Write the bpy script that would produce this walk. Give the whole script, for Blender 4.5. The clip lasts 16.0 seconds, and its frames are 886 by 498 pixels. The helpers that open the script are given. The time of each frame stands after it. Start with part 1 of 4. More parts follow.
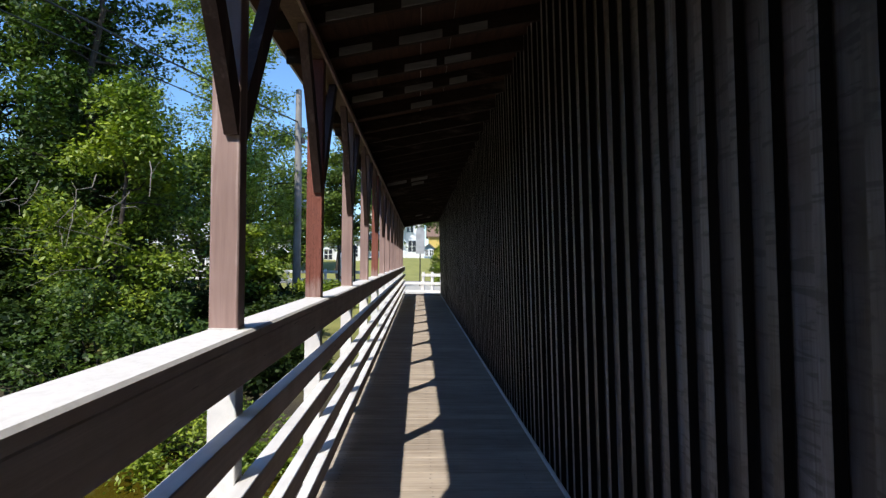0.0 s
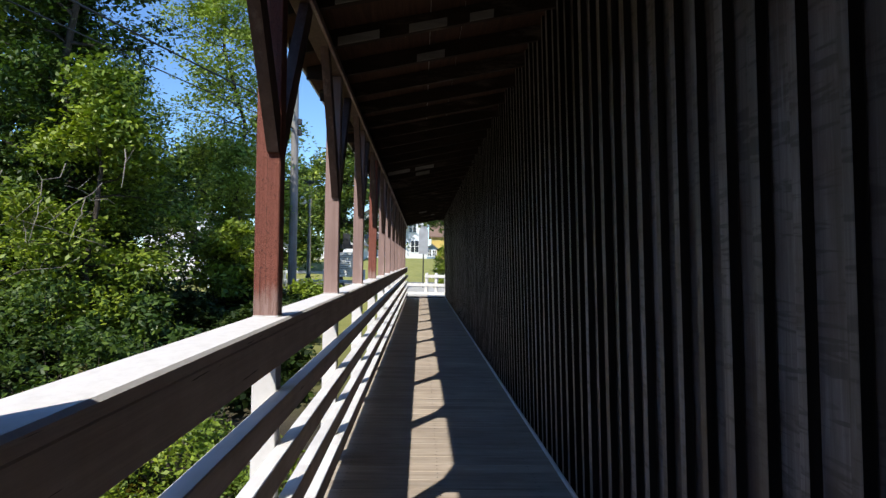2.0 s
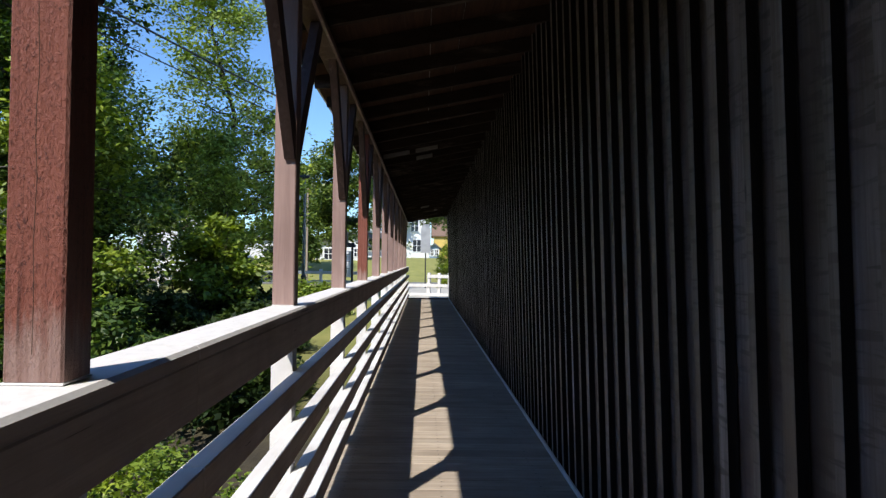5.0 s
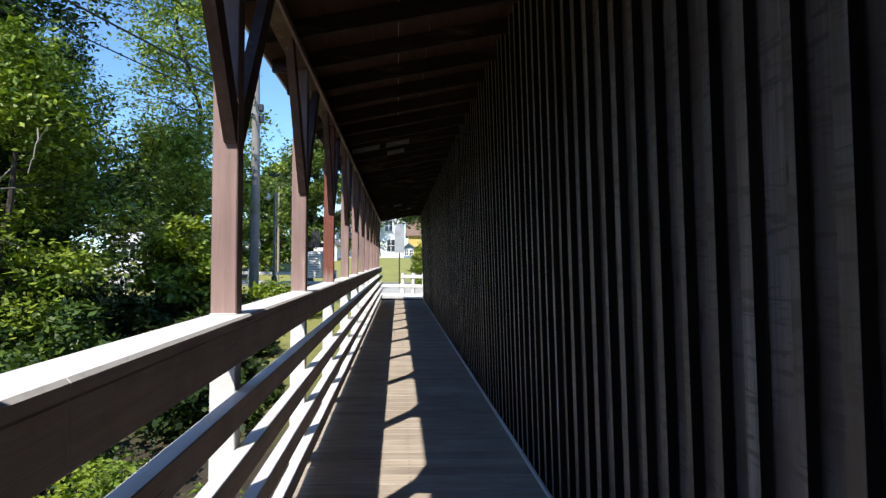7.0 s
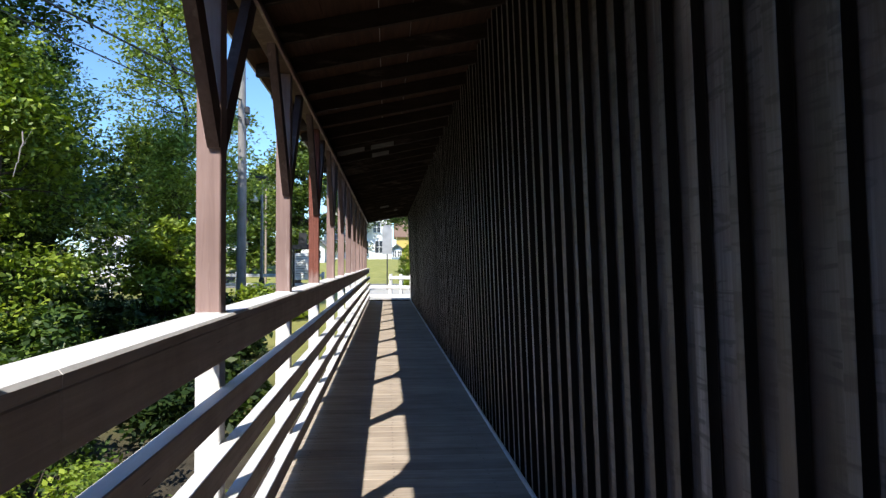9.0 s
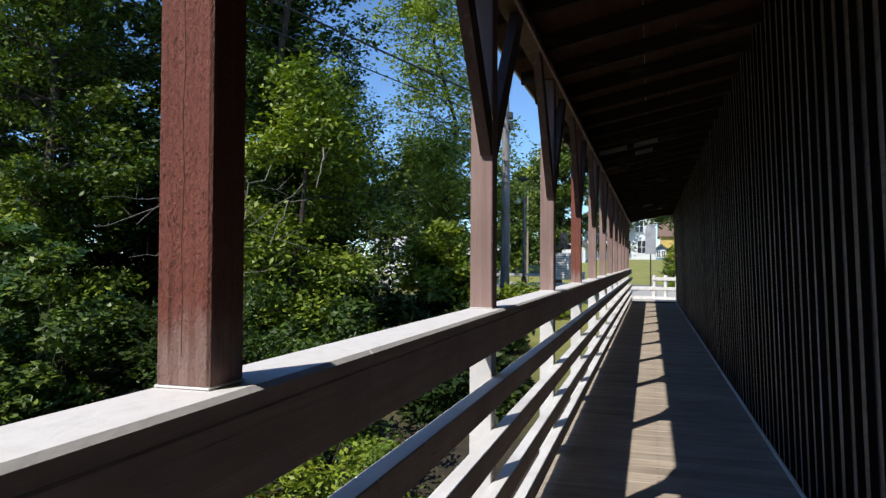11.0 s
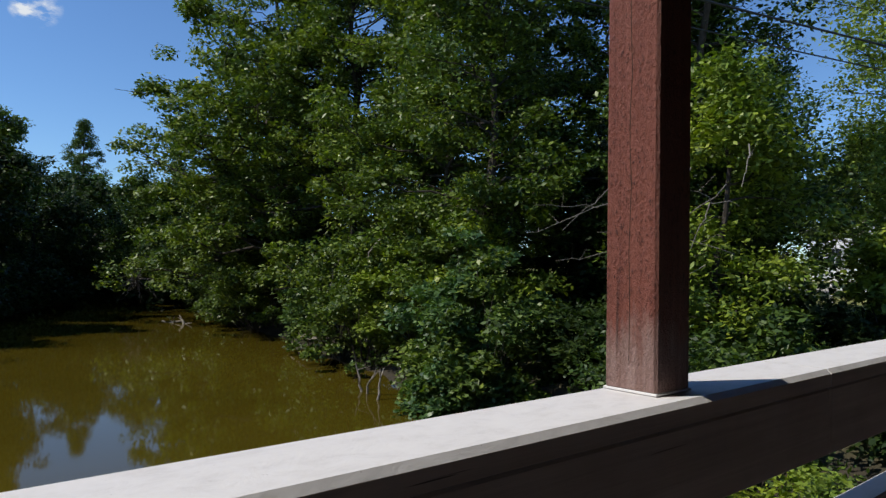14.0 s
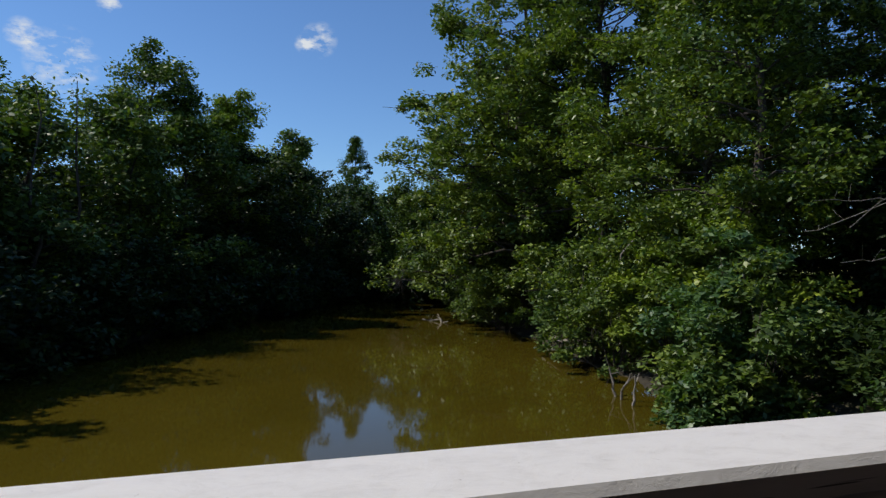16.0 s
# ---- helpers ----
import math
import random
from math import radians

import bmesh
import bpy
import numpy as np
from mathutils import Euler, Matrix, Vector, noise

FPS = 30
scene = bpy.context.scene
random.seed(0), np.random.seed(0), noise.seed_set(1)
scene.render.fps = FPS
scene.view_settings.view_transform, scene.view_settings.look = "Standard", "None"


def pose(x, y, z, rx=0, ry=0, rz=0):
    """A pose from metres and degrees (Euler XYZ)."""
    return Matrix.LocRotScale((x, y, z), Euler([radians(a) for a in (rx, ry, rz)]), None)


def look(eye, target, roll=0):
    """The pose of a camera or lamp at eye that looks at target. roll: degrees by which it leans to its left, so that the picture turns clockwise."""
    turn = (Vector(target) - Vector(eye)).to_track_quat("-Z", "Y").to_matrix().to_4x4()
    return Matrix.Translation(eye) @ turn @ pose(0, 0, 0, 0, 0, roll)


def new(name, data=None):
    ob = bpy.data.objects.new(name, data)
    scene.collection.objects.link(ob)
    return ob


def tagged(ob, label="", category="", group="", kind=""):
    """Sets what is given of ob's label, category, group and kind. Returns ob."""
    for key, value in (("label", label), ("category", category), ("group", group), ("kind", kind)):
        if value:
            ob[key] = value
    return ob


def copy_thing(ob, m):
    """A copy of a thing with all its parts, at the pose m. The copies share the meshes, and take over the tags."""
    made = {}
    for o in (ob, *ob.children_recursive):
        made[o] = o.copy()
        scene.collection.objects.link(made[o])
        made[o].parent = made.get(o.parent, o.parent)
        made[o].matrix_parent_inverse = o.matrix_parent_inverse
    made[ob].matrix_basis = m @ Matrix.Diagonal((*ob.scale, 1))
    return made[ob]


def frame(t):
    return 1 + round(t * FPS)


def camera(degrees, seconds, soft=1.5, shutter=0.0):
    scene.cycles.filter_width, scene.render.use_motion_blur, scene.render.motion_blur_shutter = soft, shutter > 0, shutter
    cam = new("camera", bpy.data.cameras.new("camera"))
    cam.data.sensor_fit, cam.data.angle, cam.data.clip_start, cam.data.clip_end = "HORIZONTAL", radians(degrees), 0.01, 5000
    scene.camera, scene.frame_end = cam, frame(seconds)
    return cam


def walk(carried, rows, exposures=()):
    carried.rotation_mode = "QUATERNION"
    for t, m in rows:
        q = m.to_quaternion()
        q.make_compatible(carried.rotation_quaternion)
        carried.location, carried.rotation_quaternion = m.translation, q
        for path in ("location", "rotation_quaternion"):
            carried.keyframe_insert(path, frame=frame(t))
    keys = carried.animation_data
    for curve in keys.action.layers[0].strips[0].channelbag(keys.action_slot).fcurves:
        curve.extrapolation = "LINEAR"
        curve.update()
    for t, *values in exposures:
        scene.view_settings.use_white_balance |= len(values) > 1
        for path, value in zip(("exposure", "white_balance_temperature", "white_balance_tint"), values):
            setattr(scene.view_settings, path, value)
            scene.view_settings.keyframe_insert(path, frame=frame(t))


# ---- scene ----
cam = camera(64.7, 16.0, 1.4)
PATH = [
    (0, (0.657, 0.071, 1.504), (0.725, 2.069, 1.538), 0.6),
    (0.5, (0.662, 0.517, 1.507), (0.729, 2.516, 1.542), 0.7),
    (1, (0.644, 0.95, 1.496), (0.712, 2.949, 1.533), 0.4),
    (1.5, (0.628, 1.37, 1.502), (0.693, 3.368, 1.539), 0.7),
    (2, (0.616, 1.764, 1.495), (0.677, 3.763, 1.531), 0.9),
    (2.5, (0.587, 2.16, 1.495), (0.647, 4.159, 1.53), 0.8),
    (3, (0.585, 2.52, 1.481), (0.641, 4.519, 1.517), 0.5),
    (3.5, (0.591, 2.831, 1.48), (0.645, 4.83, 1.515), 0.7),
    (4, (0.599, 3.105, 1.477), (0.653, 5.104, 1.512), 0.8),
    (6.5, (0.659, 3.977, 1.468), (0.726, 5.976, 1.503), 0.4),
    (7, (0.666, 4.023, 1.471), (0.793, 6.019, 1.506), 0.4),
    (7.5, (0.677, 4.033, 1.468), (0.943, 6.014, 1.506), 0.3),
    (8, (0.69, 3.998, 1.467), (1.014, 5.971, 1.506), 0.3),
    (10.5, (0.719, 3.808, 1.459), (0.326, 5.769, 1.496), -0.1),
    (11, (0.7, 3.797, 1.462), (0.132, 5.714, 1.498), 0.35),
    (11.5, (0.699, 3.803, 1.463), (-0.059, 5.653, 1.498), 0.4),
    (12, (0.689, 3.794, 1.465), (-0.261, 5.553, 1.501), 0.5),
    (12.5, (0.678, 3.78, 1.465), (-0.435, 5.441, 1.501), 0.6),
    (13, (0.669, 3.764, 1.465), (-0.59, 5.318, 1.501), 0.7),
    (13.5, (0.66, 3.772, 1.461), (-0.738, 5.202, 1.5), 0.8),
    (14, (0.659, 3.772, 1.467), (-0.866, 5.065, 1.502), 0.8),
    (14.5, (0.653, 3.753, 1.47), (-0.985, 4.901, 1.504), 0.8),
    (15, (0.654, 3.731, 1.464), (-1.082, 4.724, 1.499), 0.8),
    (15.5, (0.612, 3.685, 1.454), (-1.203, 4.526, 1.488), 0.9),
    (16, (0.582, 3.65, 1.443), (-1.294, 4.344, 1.476), 0.8),
]
walk(cam, [(t, look(eye, target, roll)) for t, eye, target, roll in PATH],
     [(0, 0.3), (4, 0.28), (7.0, 0.54), (8.2, 0.74), (10.5, 0.17), (12, -0.12), (14, -0.3), (16, -0.42)])

# ---- light ----
SUN = Vector((0.41, 0.79, -1.0)).normalized()
world = bpy.data.worlds.new("world")
scene.world = world
world.use_nodes = True
wn, wl = world.node_tree.nodes, world.node_tree.links
sky = wn.new("ShaderNodeTexSky")
sky.sky_type, sky.sun_disc = "NISHITA", False
sky.sun_elevation = math.asin(-SUN.z)
sky.sun_rotation = math.atan2(-SUN.x, -SUN.y)
sky.altitude, sky.air_density, sky.dust_density, sky.ozone_density = 100, 1.0, 0.0, 2.5
tint = wn.new("ShaderNodeMix")
tint.data_type, tint.blend_type = "RGBA", "MULTIPLY"
tint.inputs[0].default_value, tint.inputs[7].default_value = 1.0, (0.90, 1.18, 1.52, 1)
wl.new(sky.outputs[0], tint.inputs[6])
# a few small fair-weather clouds low over the river
tcw, cn, cr = wn.new("ShaderNodeTexCoord"), wn.new("ShaderNodeTexNoise"), wn.new("ShaderNodeValToRGB")
cmap = wn.new("ShaderNodeMapping")
cmap.inputs["Scale"].default_value = (1, 1, 2.2)
wl.new(tcw.outputs["Generated"], cmap.inputs["Vector"])
wl.new(cmap.outputs[0], cn.inputs["Vector"])
cn.inputs["Scale"].default_value, cn.inputs["Detail"].default_value, cn.inputs["Roughness"].default_value = 34, 7, 0.62
cr.color_ramp.elements[0].position, cr.color_ramp.elements[1].position = 0.44, 0.66
wl.new(cn.outputs["Fac"], cr.inputs[0])
total = None
for way, size in (((-0.961, -0.144, 0.237), 0.045), ((-0.948, -0.184, 0.262), 0.022), ((-0.943, 0.166, 0.296), 0.026), ((-0.944, 0.146, 0.289), 0.014), ((-0.945, -0.091, 0.314), 0.018)):
    dot, near_it = wn.new("ShaderNodeVectorMath"), wn.new("ShaderNodeMapRange")
    dot.operation = "DOT_PRODUCT"
    dot.inputs[1].default_value = Vector(way).normalized()
    wl.new(tcw.outputs["Generated"], dot.inputs[0])
    near_it.inputs[1].default_value, near_it.inputs[2].default_value = math.cos(size), math.cos(size * 0.25)
    wl.new(dot.outputs["Value"], near_it.inputs[0])
    if total is None:
        total = near_it.outputs[0]
    else:
        add = wn.new("ShaderNodeMath")
        add.operation = "ADD"
        wl.new(total, add.inputs[0])
        wl.new(near_it.outputs[0], add.inputs[1])
        total = add.outputs[0]
puff = wn.new("ShaderNodeMath")
puff.operation, puff.use_clamp = "MULTIPLY", True
wl.new(total, puff.inputs[0])
wl.new(cr.outputs[0], puff.inputs[1])
cloud = wn.new("ShaderNodeMix")
cloud.data_type = "RGBA"
cloud.inputs[7].default_value = (8.5, 9.0, 9.6, 1)
wl.new(puff.outputs[0], cloud.inputs[0])
wl.new(tint.outputs[2], cloud.inputs[6])
wl.new(cloud.outputs[2], wn["Background"].inputs[0])
wn["Background"].inputs[1].default_value = 0.108
sun = new("sun", bpy.data.lights.new("sun", "SUN"))
sun.data.energy, sun.data.angle, sun.data.color = 5.0, radians(0.55), (1.0, 0.95, 0.87)
sun.matrix_world = look((0, 0, 30), Vector((0, 0, 30)) + SUN)


# ---- materials ----
class Mat:
    """A node material with a few short-hands."""

    def __init__(self, name, rough=0.7, metal=0.0, spec=0.5):
        self.m = bpy.data.materials.new(name)
        self.m.use_nodes = True
        self.n, self.l = self.m.node_tree.nodes, self.m.node_tree.links
        self.b = self.n["Principled BSDF"]
        self.b.inputs["Roughness"].default_value = rough
        self.b.inputs["Metallic"].default_value = metal
        self.b.inputs["Specular IOR Level"].default_value = spec

    def coords(self, scale=(1, 1, 1), jitter=True):
        tc, mp = self.n.new("ShaderNodeTexCoord"), self.n.new("ShaderNodeMapping")
        mp.inputs["Scale"].default_value = scale
        self.l.new(tc.outputs["Object"], mp.inputs["Vector"])
        if jitter:
            oi, mul = self.n.new("ShaderNodeObjectInfo"), self.n.new("ShaderNodeMath")
            mul.operation, mul.inputs[1].default_value = "MULTIPLY", 37.0
            self.l.new(oi.outputs["Random"], mul.inputs[0])
            self.l.new(mul.outputs[0], mp.inputs["Location"])
        return mp.outputs[0]

    def noise(self, vec, scale, detail=5, rough=0.6, distort=0.0):
        n = self.n.new("ShaderNodeTexNoise")
        n.inputs["Scale"].default_value, n.inputs["Detail"].default_value = scale, detail
        n.inputs["Roughness"].default_value, n.inputs["Distortion"].default_value = rough, distort
        self.l.new(vec, n.inputs["Vector"])
        return n.outputs["Fac"]

    def ramp(self, fac, *stops):
        r = self.n.new("ShaderNodeValToRGB")
        while len(r.color_ramp.elements) < len(stops):
            r.color_ramp.elements.new(0.5)
        for e, (p, c) in zip(r.color_ramp.elements, stops):
            e.position, e.color = p, (*c, 1) if len(c) == 3 else c
        self.l.new(fac, r.inputs[0])
        return r.outputs[0]

    def mix(self, fac, a, b, mode="MIX"):
        x = self.n.new("ShaderNodeMix")
        x.data_type, x.blend_type = "RGBA", mode
        for sock, v in ((x.inputs[0], fac), (x.inputs[6], a), (x.inputs[7], b)):
            if isinstance(v, bpy.types.NodeSocket):
                self.l.new(v, sock)
            elif isinstance(v, (int, float)):
                sock.default_value = v
            else:
                sock.default_value = (*v, 1)
        return x.outputs[2]

    def random(self, island=False):
        if island:
            return self.n.new("ShaderNodeNewGeometry").outputs["Random Per Island"]
        return self.n.new("ShaderNodeObjectInfo").outputs["Random"]

    def color(self, sock):
        self.l.new(sock, self.b.inputs["Base Color"])
        return self

    def bump(self, h, strength=0.3, dist=0.01):
        b = self.n.new("ShaderNodeBump")
        b.inputs["Strength"].default_value, b.inputs["Distance"].default_value = strength, dist
        self.l.new(h, b.inputs["Height"])
        self.l.new(b.outputs[0], self.b.inputs["Normal"])
        return self

    def roughness(self, sock):
        self.l.new(sock, self.b.inputs["Roughness"])
        return self


def plain(name, c, rough=0.6, metal=0.0, vary=0.12, scale=6.0, spec=0.5):
    k = Mat(name, rough, metal, spec)
    v = k.coords()
    f = k.noise(v, scale)
    lo, hi = [x * (1 - vary) for x in c], [min(1, x * (1 + vary)) for x in c]
    k.color(k.ramp(f, (0.3, lo), (0.7, hi)))
    k.bump(k.noise(v, scale * 12), 0.15, 0.003)
    return k.m


def wood(name, dark, light, grain=(30, 30, 1.6), rough=0.8, wear=None, knots=True, bump=0.4, spec=0.4, vary=0.35):
    """Sawn wood with its grain along the axis of the small scale; wear: a second colour in patches."""
    k = Mat(name, rough, spec=spec)
    v = k.coords(grain)
    g = k.noise(v, 1.0, 6, 0.65, 0.6)
    u = k.coords((1, 1, 1))
    big = k.noise(u, 2.2, 3)
    c = k.ramp(g, (0.25, dark), (0.75, light))
    c = k.mix(k.ramp(big, (0.35, (0, 0, 0)), (0.75, (1, 1, 1))), c, k.mix(1.0, c, (0.72, 0.7, 0.7), "MULTIPLY"))
    if wear:
        w = k.ramp(k.noise(k.coords([s * 0.35 for s in grain]), 1.0, 7, 0.7), (0.56, (0, 0, 0)), (0.66, (1, 1, 1)))
        c = k.mix(w, c, wear)
    tone = k.ramp(k.random(), (0.0, (1 - vary,) * 3), (1.0, (1 + vary * 0.5,) * 3))
    c = k.mix(1.0, c, tone, "MULTIPLY")
    k.color(c)
    k.bump(g, bump, 0.006)
    return k.m


M_BROWN = wood("faded_brown_painted_timber", (0.25, 0.165, 0.145), (0.36, 0.25, 0.225), (38, 38, 2.0), 0.45, (0.46, 0.36, 0.33), bump=0.3, vary=0.2)
k = Mat("red_brown_painted_timber", 0.55, spec=0.35)
fleck = k.noise(k.coords((170, 170, 80)), 1.0, 5, 0.7, 0.3)
lumps = k.noise(k.coords((30, 30, 20)), 1.0, 4, 0.65)
grain = k.noise(k.coords((60, 60, 2.2)), 1.0, 6, 0.65, 0.5)
split = k.noise(k.coords((42, 42, 0.5)), 1.0, 2, 0.5)
c = k.ramp(grain, (0.25, (0.155, 0.044, 0.029)), (0.75, (0.295, 0.105, 0.074)))
pits = k.mix(1.0, k.ramp(fleck, (0.52, (0, 0, 0)), (0.60, (1, 1, 1))), k.ramp(lumps, (0.34, (0, 0, 0)), (0.62, (0.9, 0.9, 0.9))), "MULTIPLY")
c = k.mix(pits, c, (0.065, 0.020, 0.015))
c = k.mix(k.ramp(split, (0.30, (0.9, 0.9, 0.9)), (0.335, (0, 0, 0))), c, (0.035, 0.014, 0.011))
# worn, greyed paint just above the railing
tc, sep = k.n.new("ShaderNodeTexCoord"), k.n.new("ShaderNodeSeparateXYZ")
k.l.new(tc.outputs["Object"], sep.inputs[0])
edge = k.n.new("ShaderNodeMath")
edge.operation = "MULTIPLY_ADD"
edge.inputs[1].default_value = -0.22
k.l.new(k.noise(k.coords((34, 34, 7)), 1.0, 5, 0.7), edge.inputs[0])
k.l.new(sep.outputs["Z"], edge.inputs[2])
mapr = k.n.new("ShaderNodeMapRange")
mapr.inputs[1].default_value, mapr.inputs[2].default_value = 1.20, 1.27
k.l.new(edge.outputs[0], mapr.inputs[0])
worn = k.ramp(mapr.outputs[0], (0.0, (1, 1, 1)), (1.0, (0, 0, 0)))
c = k.mix(worn, c, k.ramp(grain, (0.3, (0.20, 0.105, 0.085)), (0.7, (0.37, 0.25, 0.22))))
k.color(c)
k.bump(k.mix(0.35, fleck, k.mix(0.5, lumps, grain)), 1.0, 0.012)
M_REDPOST = k.m
M_DKBROWN = wood("brown_stained_timber", (0.085, 0.05, 0.042), (0.16, 0.10, 0.085), (30, 30, 2.0), 0.7, (0.20, 0.14, 0.12), bump=0.4, vary=0.2)
M_WHITE = wood("white_painted_timber", (0.74, 0.73, 0.72), (0.84, 0.83, 0.82), (26, 1.2, 26), 0.55, (0.66, 0.64, 0.62), bump=0.25, vary=0.06)
k = Mat("white_cap_paint", 0.6, spec=0.4)
v = k.coords((1, 1, 1))
flake = k.noise(k.coords((28, 16, 28)), 1.0, 7, 0.75, 0.4)
stain = k.noise(v, 5.0, 6, 0.7)
c = k.ramp(flake, (0.25, (0.62, 0.60, 0.585)), (0.5, (0.74, 0.72, 0.71)), (0.8, (0.79, 0.775, 0.76)))
c = k.mix(k.ramp(stain, (0.58, (0, 0, 0)), (0.78, (0.6, 0.6, 0.6))), c, (0.60, 0.57, 0.55))
c = k.mix(k.ramp(k.noise(k.coords((90, 60, 90)), 1.0, 4, 0.7), (0.70, (0, 0, 0)), (0.74, (1, 1, 1))), c, (0.36, 0.32, 0.30))
k.color(c)
k.bump(flake, 0.32, 0.006)
M_CAP = k.m
k = Mat("rail_face_timber", 0.75)
grain = k.noise(k.coords((40, 1.2, 40)), 1.0, 6, 0.65, 0.4)
crack = k.ramp(k.noise(k.coords((9, 1.7, 70)), 1.0, 3, 0.5), (0.715, (0, 0, 0)), (0.73, (0.9, 0.9, 0.9)))
c = k.ramp(grain, (0.25, (0.46, 0.385, 0.34)), (0.75, (0.68, 0.585, 0.53)))
c = k.mix(crack, c, (0.05, 0.04, 0.035))
k.color(k.mix(k.ramp(k.noise(k.coords((1, 1, 1)), 3.0, 4), (0.4, (0, 0, 0)), (0.7, (1, 1, 1))), c, k.mix(1.0, c, (0.78, 0.75, 0.73), "MULTIPLY")))
k.bump(grain, 0.4, 0.005)
M_RAIL = k.m
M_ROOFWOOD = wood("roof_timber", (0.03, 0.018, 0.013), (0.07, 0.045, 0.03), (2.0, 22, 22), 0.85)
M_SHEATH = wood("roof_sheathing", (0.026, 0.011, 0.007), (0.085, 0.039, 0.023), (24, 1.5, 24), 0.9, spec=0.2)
# lighter patches in the rafter colour stand in for light bounced onto them
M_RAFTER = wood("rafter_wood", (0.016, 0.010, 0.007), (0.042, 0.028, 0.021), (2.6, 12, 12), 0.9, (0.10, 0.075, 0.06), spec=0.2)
M_PALE = wood("pale_rafter_light_patch", (0.15, 0.138, 0.127), (0.28, 0.262, 0.245), (2.6, 20, 20), 0.85, spec=0.2)
k = Mat("weathered_siding", 0.5, spec=0.85)
grain = k.noise(k.coords((46, 46, 1.5)), 1.0, 7, 0.72, 0.8)
saw = k.noise(k.coords((1.5, 3, 26)), 1.0, 3, 0.55, 1.2)
blot = k.noise(k.coords((3.4, 3.4, 1.5)), 1.0, 6, 0.65)
wet = k.noise(k.coords((9, 9, 0.6)), 1.0, 5, 0.7)
c = k.ramp(grain, (0.28, (0.080, 0.067, 0.059)), (0.5, (0.194, 0.168, 0.157)), (0.75, (0.315, 0.283, 0.271)))
c = k.mix(k.ramp(saw, (0.53, (0, 0, 0)), (0.60, (0.75, 0.75, 0.75))), c, (0.042, 0.035, 0.031))
c = k.mix(k.ramp(blot, (0.40, (0, 0, 0)), (0.64, (0.85, 0.85, 0.85))), c, (0.095, 0.064, 0.050))
c = k.mix(k.ramp(wet, (0.6, (0, 0, 0)), (0.7, (0.8, 0.8, 0.8))), c, (0.30, 0.293, 0.308))
knot = k.n.new("ShaderNodeTexVoronoi")
knot.inputs["Scale"].default_value = 1.0
k.l.new(k.coords((9, 9, 2.2)), knot.inputs["Vector"])
c = k.mix(k.ramp(knot.outputs["Distance"], (0.05, (1, 1, 1)), (0.09, (0, 0, 0))), c, (0.015, 0.011, 0.009))
k.color(k.mix(1.0, c, k.ramp(k.random(), (0.0, (0.55, 0.53, 0.52)), (1.0, (1.2, 1.2, 1.24))), "MULTIPLY"))
k.roughness(k.ramp(k.mix(0.5, grain, blot), (0.3, (0.60, 0.60, 0.60)), (0.7, (0.38, 0.38, 0.38))))
k.bump(k.mix(0.4, grain, saw), 0.6, 0.004)
M_BOARD = k.m
# shade on the batten sides is put into this near-black colour
M_BOARDSIDE = wood("shaded_batten_side", (0.010, 0.008, 0.007), (0.024, 0.020, 0.018), (26, 26, 1.3), 0.95, spec=0.1)
M_DECK = wood("deck_planks", (0.31, 0.255, 0.20), (0.53, 0.45, 0.37), (1.6, 24, 24), 0.85, (0.38, 0.33, 0.28), bump=0.35, vary=0.16, spec=0.25)
M_DARKVOID = plain("unlit_void_backing", (0.008, 0.007, 0.006), 0.95, spec=0.1)
M_TIN = plain("galvanised_roof_sheet", (0.42, 0.43, 0.44), 0.5, 0.4, 0.15, 3)
M_STEEL = plain("grey_steel", (0.22, 0.23, 0.24), 0.45, 0.7)
M_BLACK = plain("black_paint", (0.025, 0.025, 0.027), 0.5)
M_CONC = plain("concrete", (0.42, 0.41, 0.38), 0.85, 0, 0.15, 2.5)
M_CABLE = plain("cable_rubber", (0.02, 0.02, 0.02), 0.6)
M_POLE = wood("utility_pole_wood", (0.26, 0.245, 0.23), (0.44, 0.42, 0.40), (20, 20, 0.8), 0.85)
M_HWHITE = plain("white_siding_paint", (0.78, 0.79, 0.80), 0.6, 0, 0.04, 1.0)
M_HYELLOW = plain("yellow_siding_paint", (0.62, 0.45, 0.13), 0.6, 0, 0.06, 1.0)
M_ROOFGREY = plain("grey_shingles", (0.16, 0.155, 0.15), 0.9, 0, 0.25, 9)
M_ROOFBROWN = plain("brown_shingles", (0.19, 0.125, 0.09), 0.9, 0, 0.25, 9)
M_BLUETRIM = plain("blue_porch_paint", (0.22, 0.33, 0.46), 0.6)
M_SIGNWHITE = plain("white_sign_board", (0.72, 0.73, 0.73), 0.4, 0, 0.04)
M_BARK = wood("bark", (0.035, 0.028, 0.022), (0.11, 0.09, 0.07), (9, 9, 2.0), 0.95, bump=1.0)
M_DEADWOOD = wood("driftwood", (0.17, 0.15, 0.12), (0.36, 0.32, 0.27), (14, 14, 2.0), 0.9)
M_ASPHALT = plain("asphalt", (0.16, 0.16, 0.155), 0.9, 0, 0.2, 5)

k = Mat("window_glass", 0.05, 0.0, 0.8)
k.b.inputs["Base Color"].default_value = (0.03, 0.035, 0.045, 1)
M_GLASS = k.m
k = Mat("lamp_glass", 0.2)
k.b.inputs["Base Color"].default_value = (0.75, 0.77, 0.8, 1)
M_GLOBE = k.m
k = Mat("car_paint", 0.25, 0.3)
k.b.inputs["Base Color"].default_value = (0.02, 0.025, 0.04, 1)
M_CAR = k.m
k = Mat("tyre_rubber", 0.8)
k.b.inputs["Base Color"].default_value = (0.02, 0.02, 0.02, 1)
M_TYRE = k.m


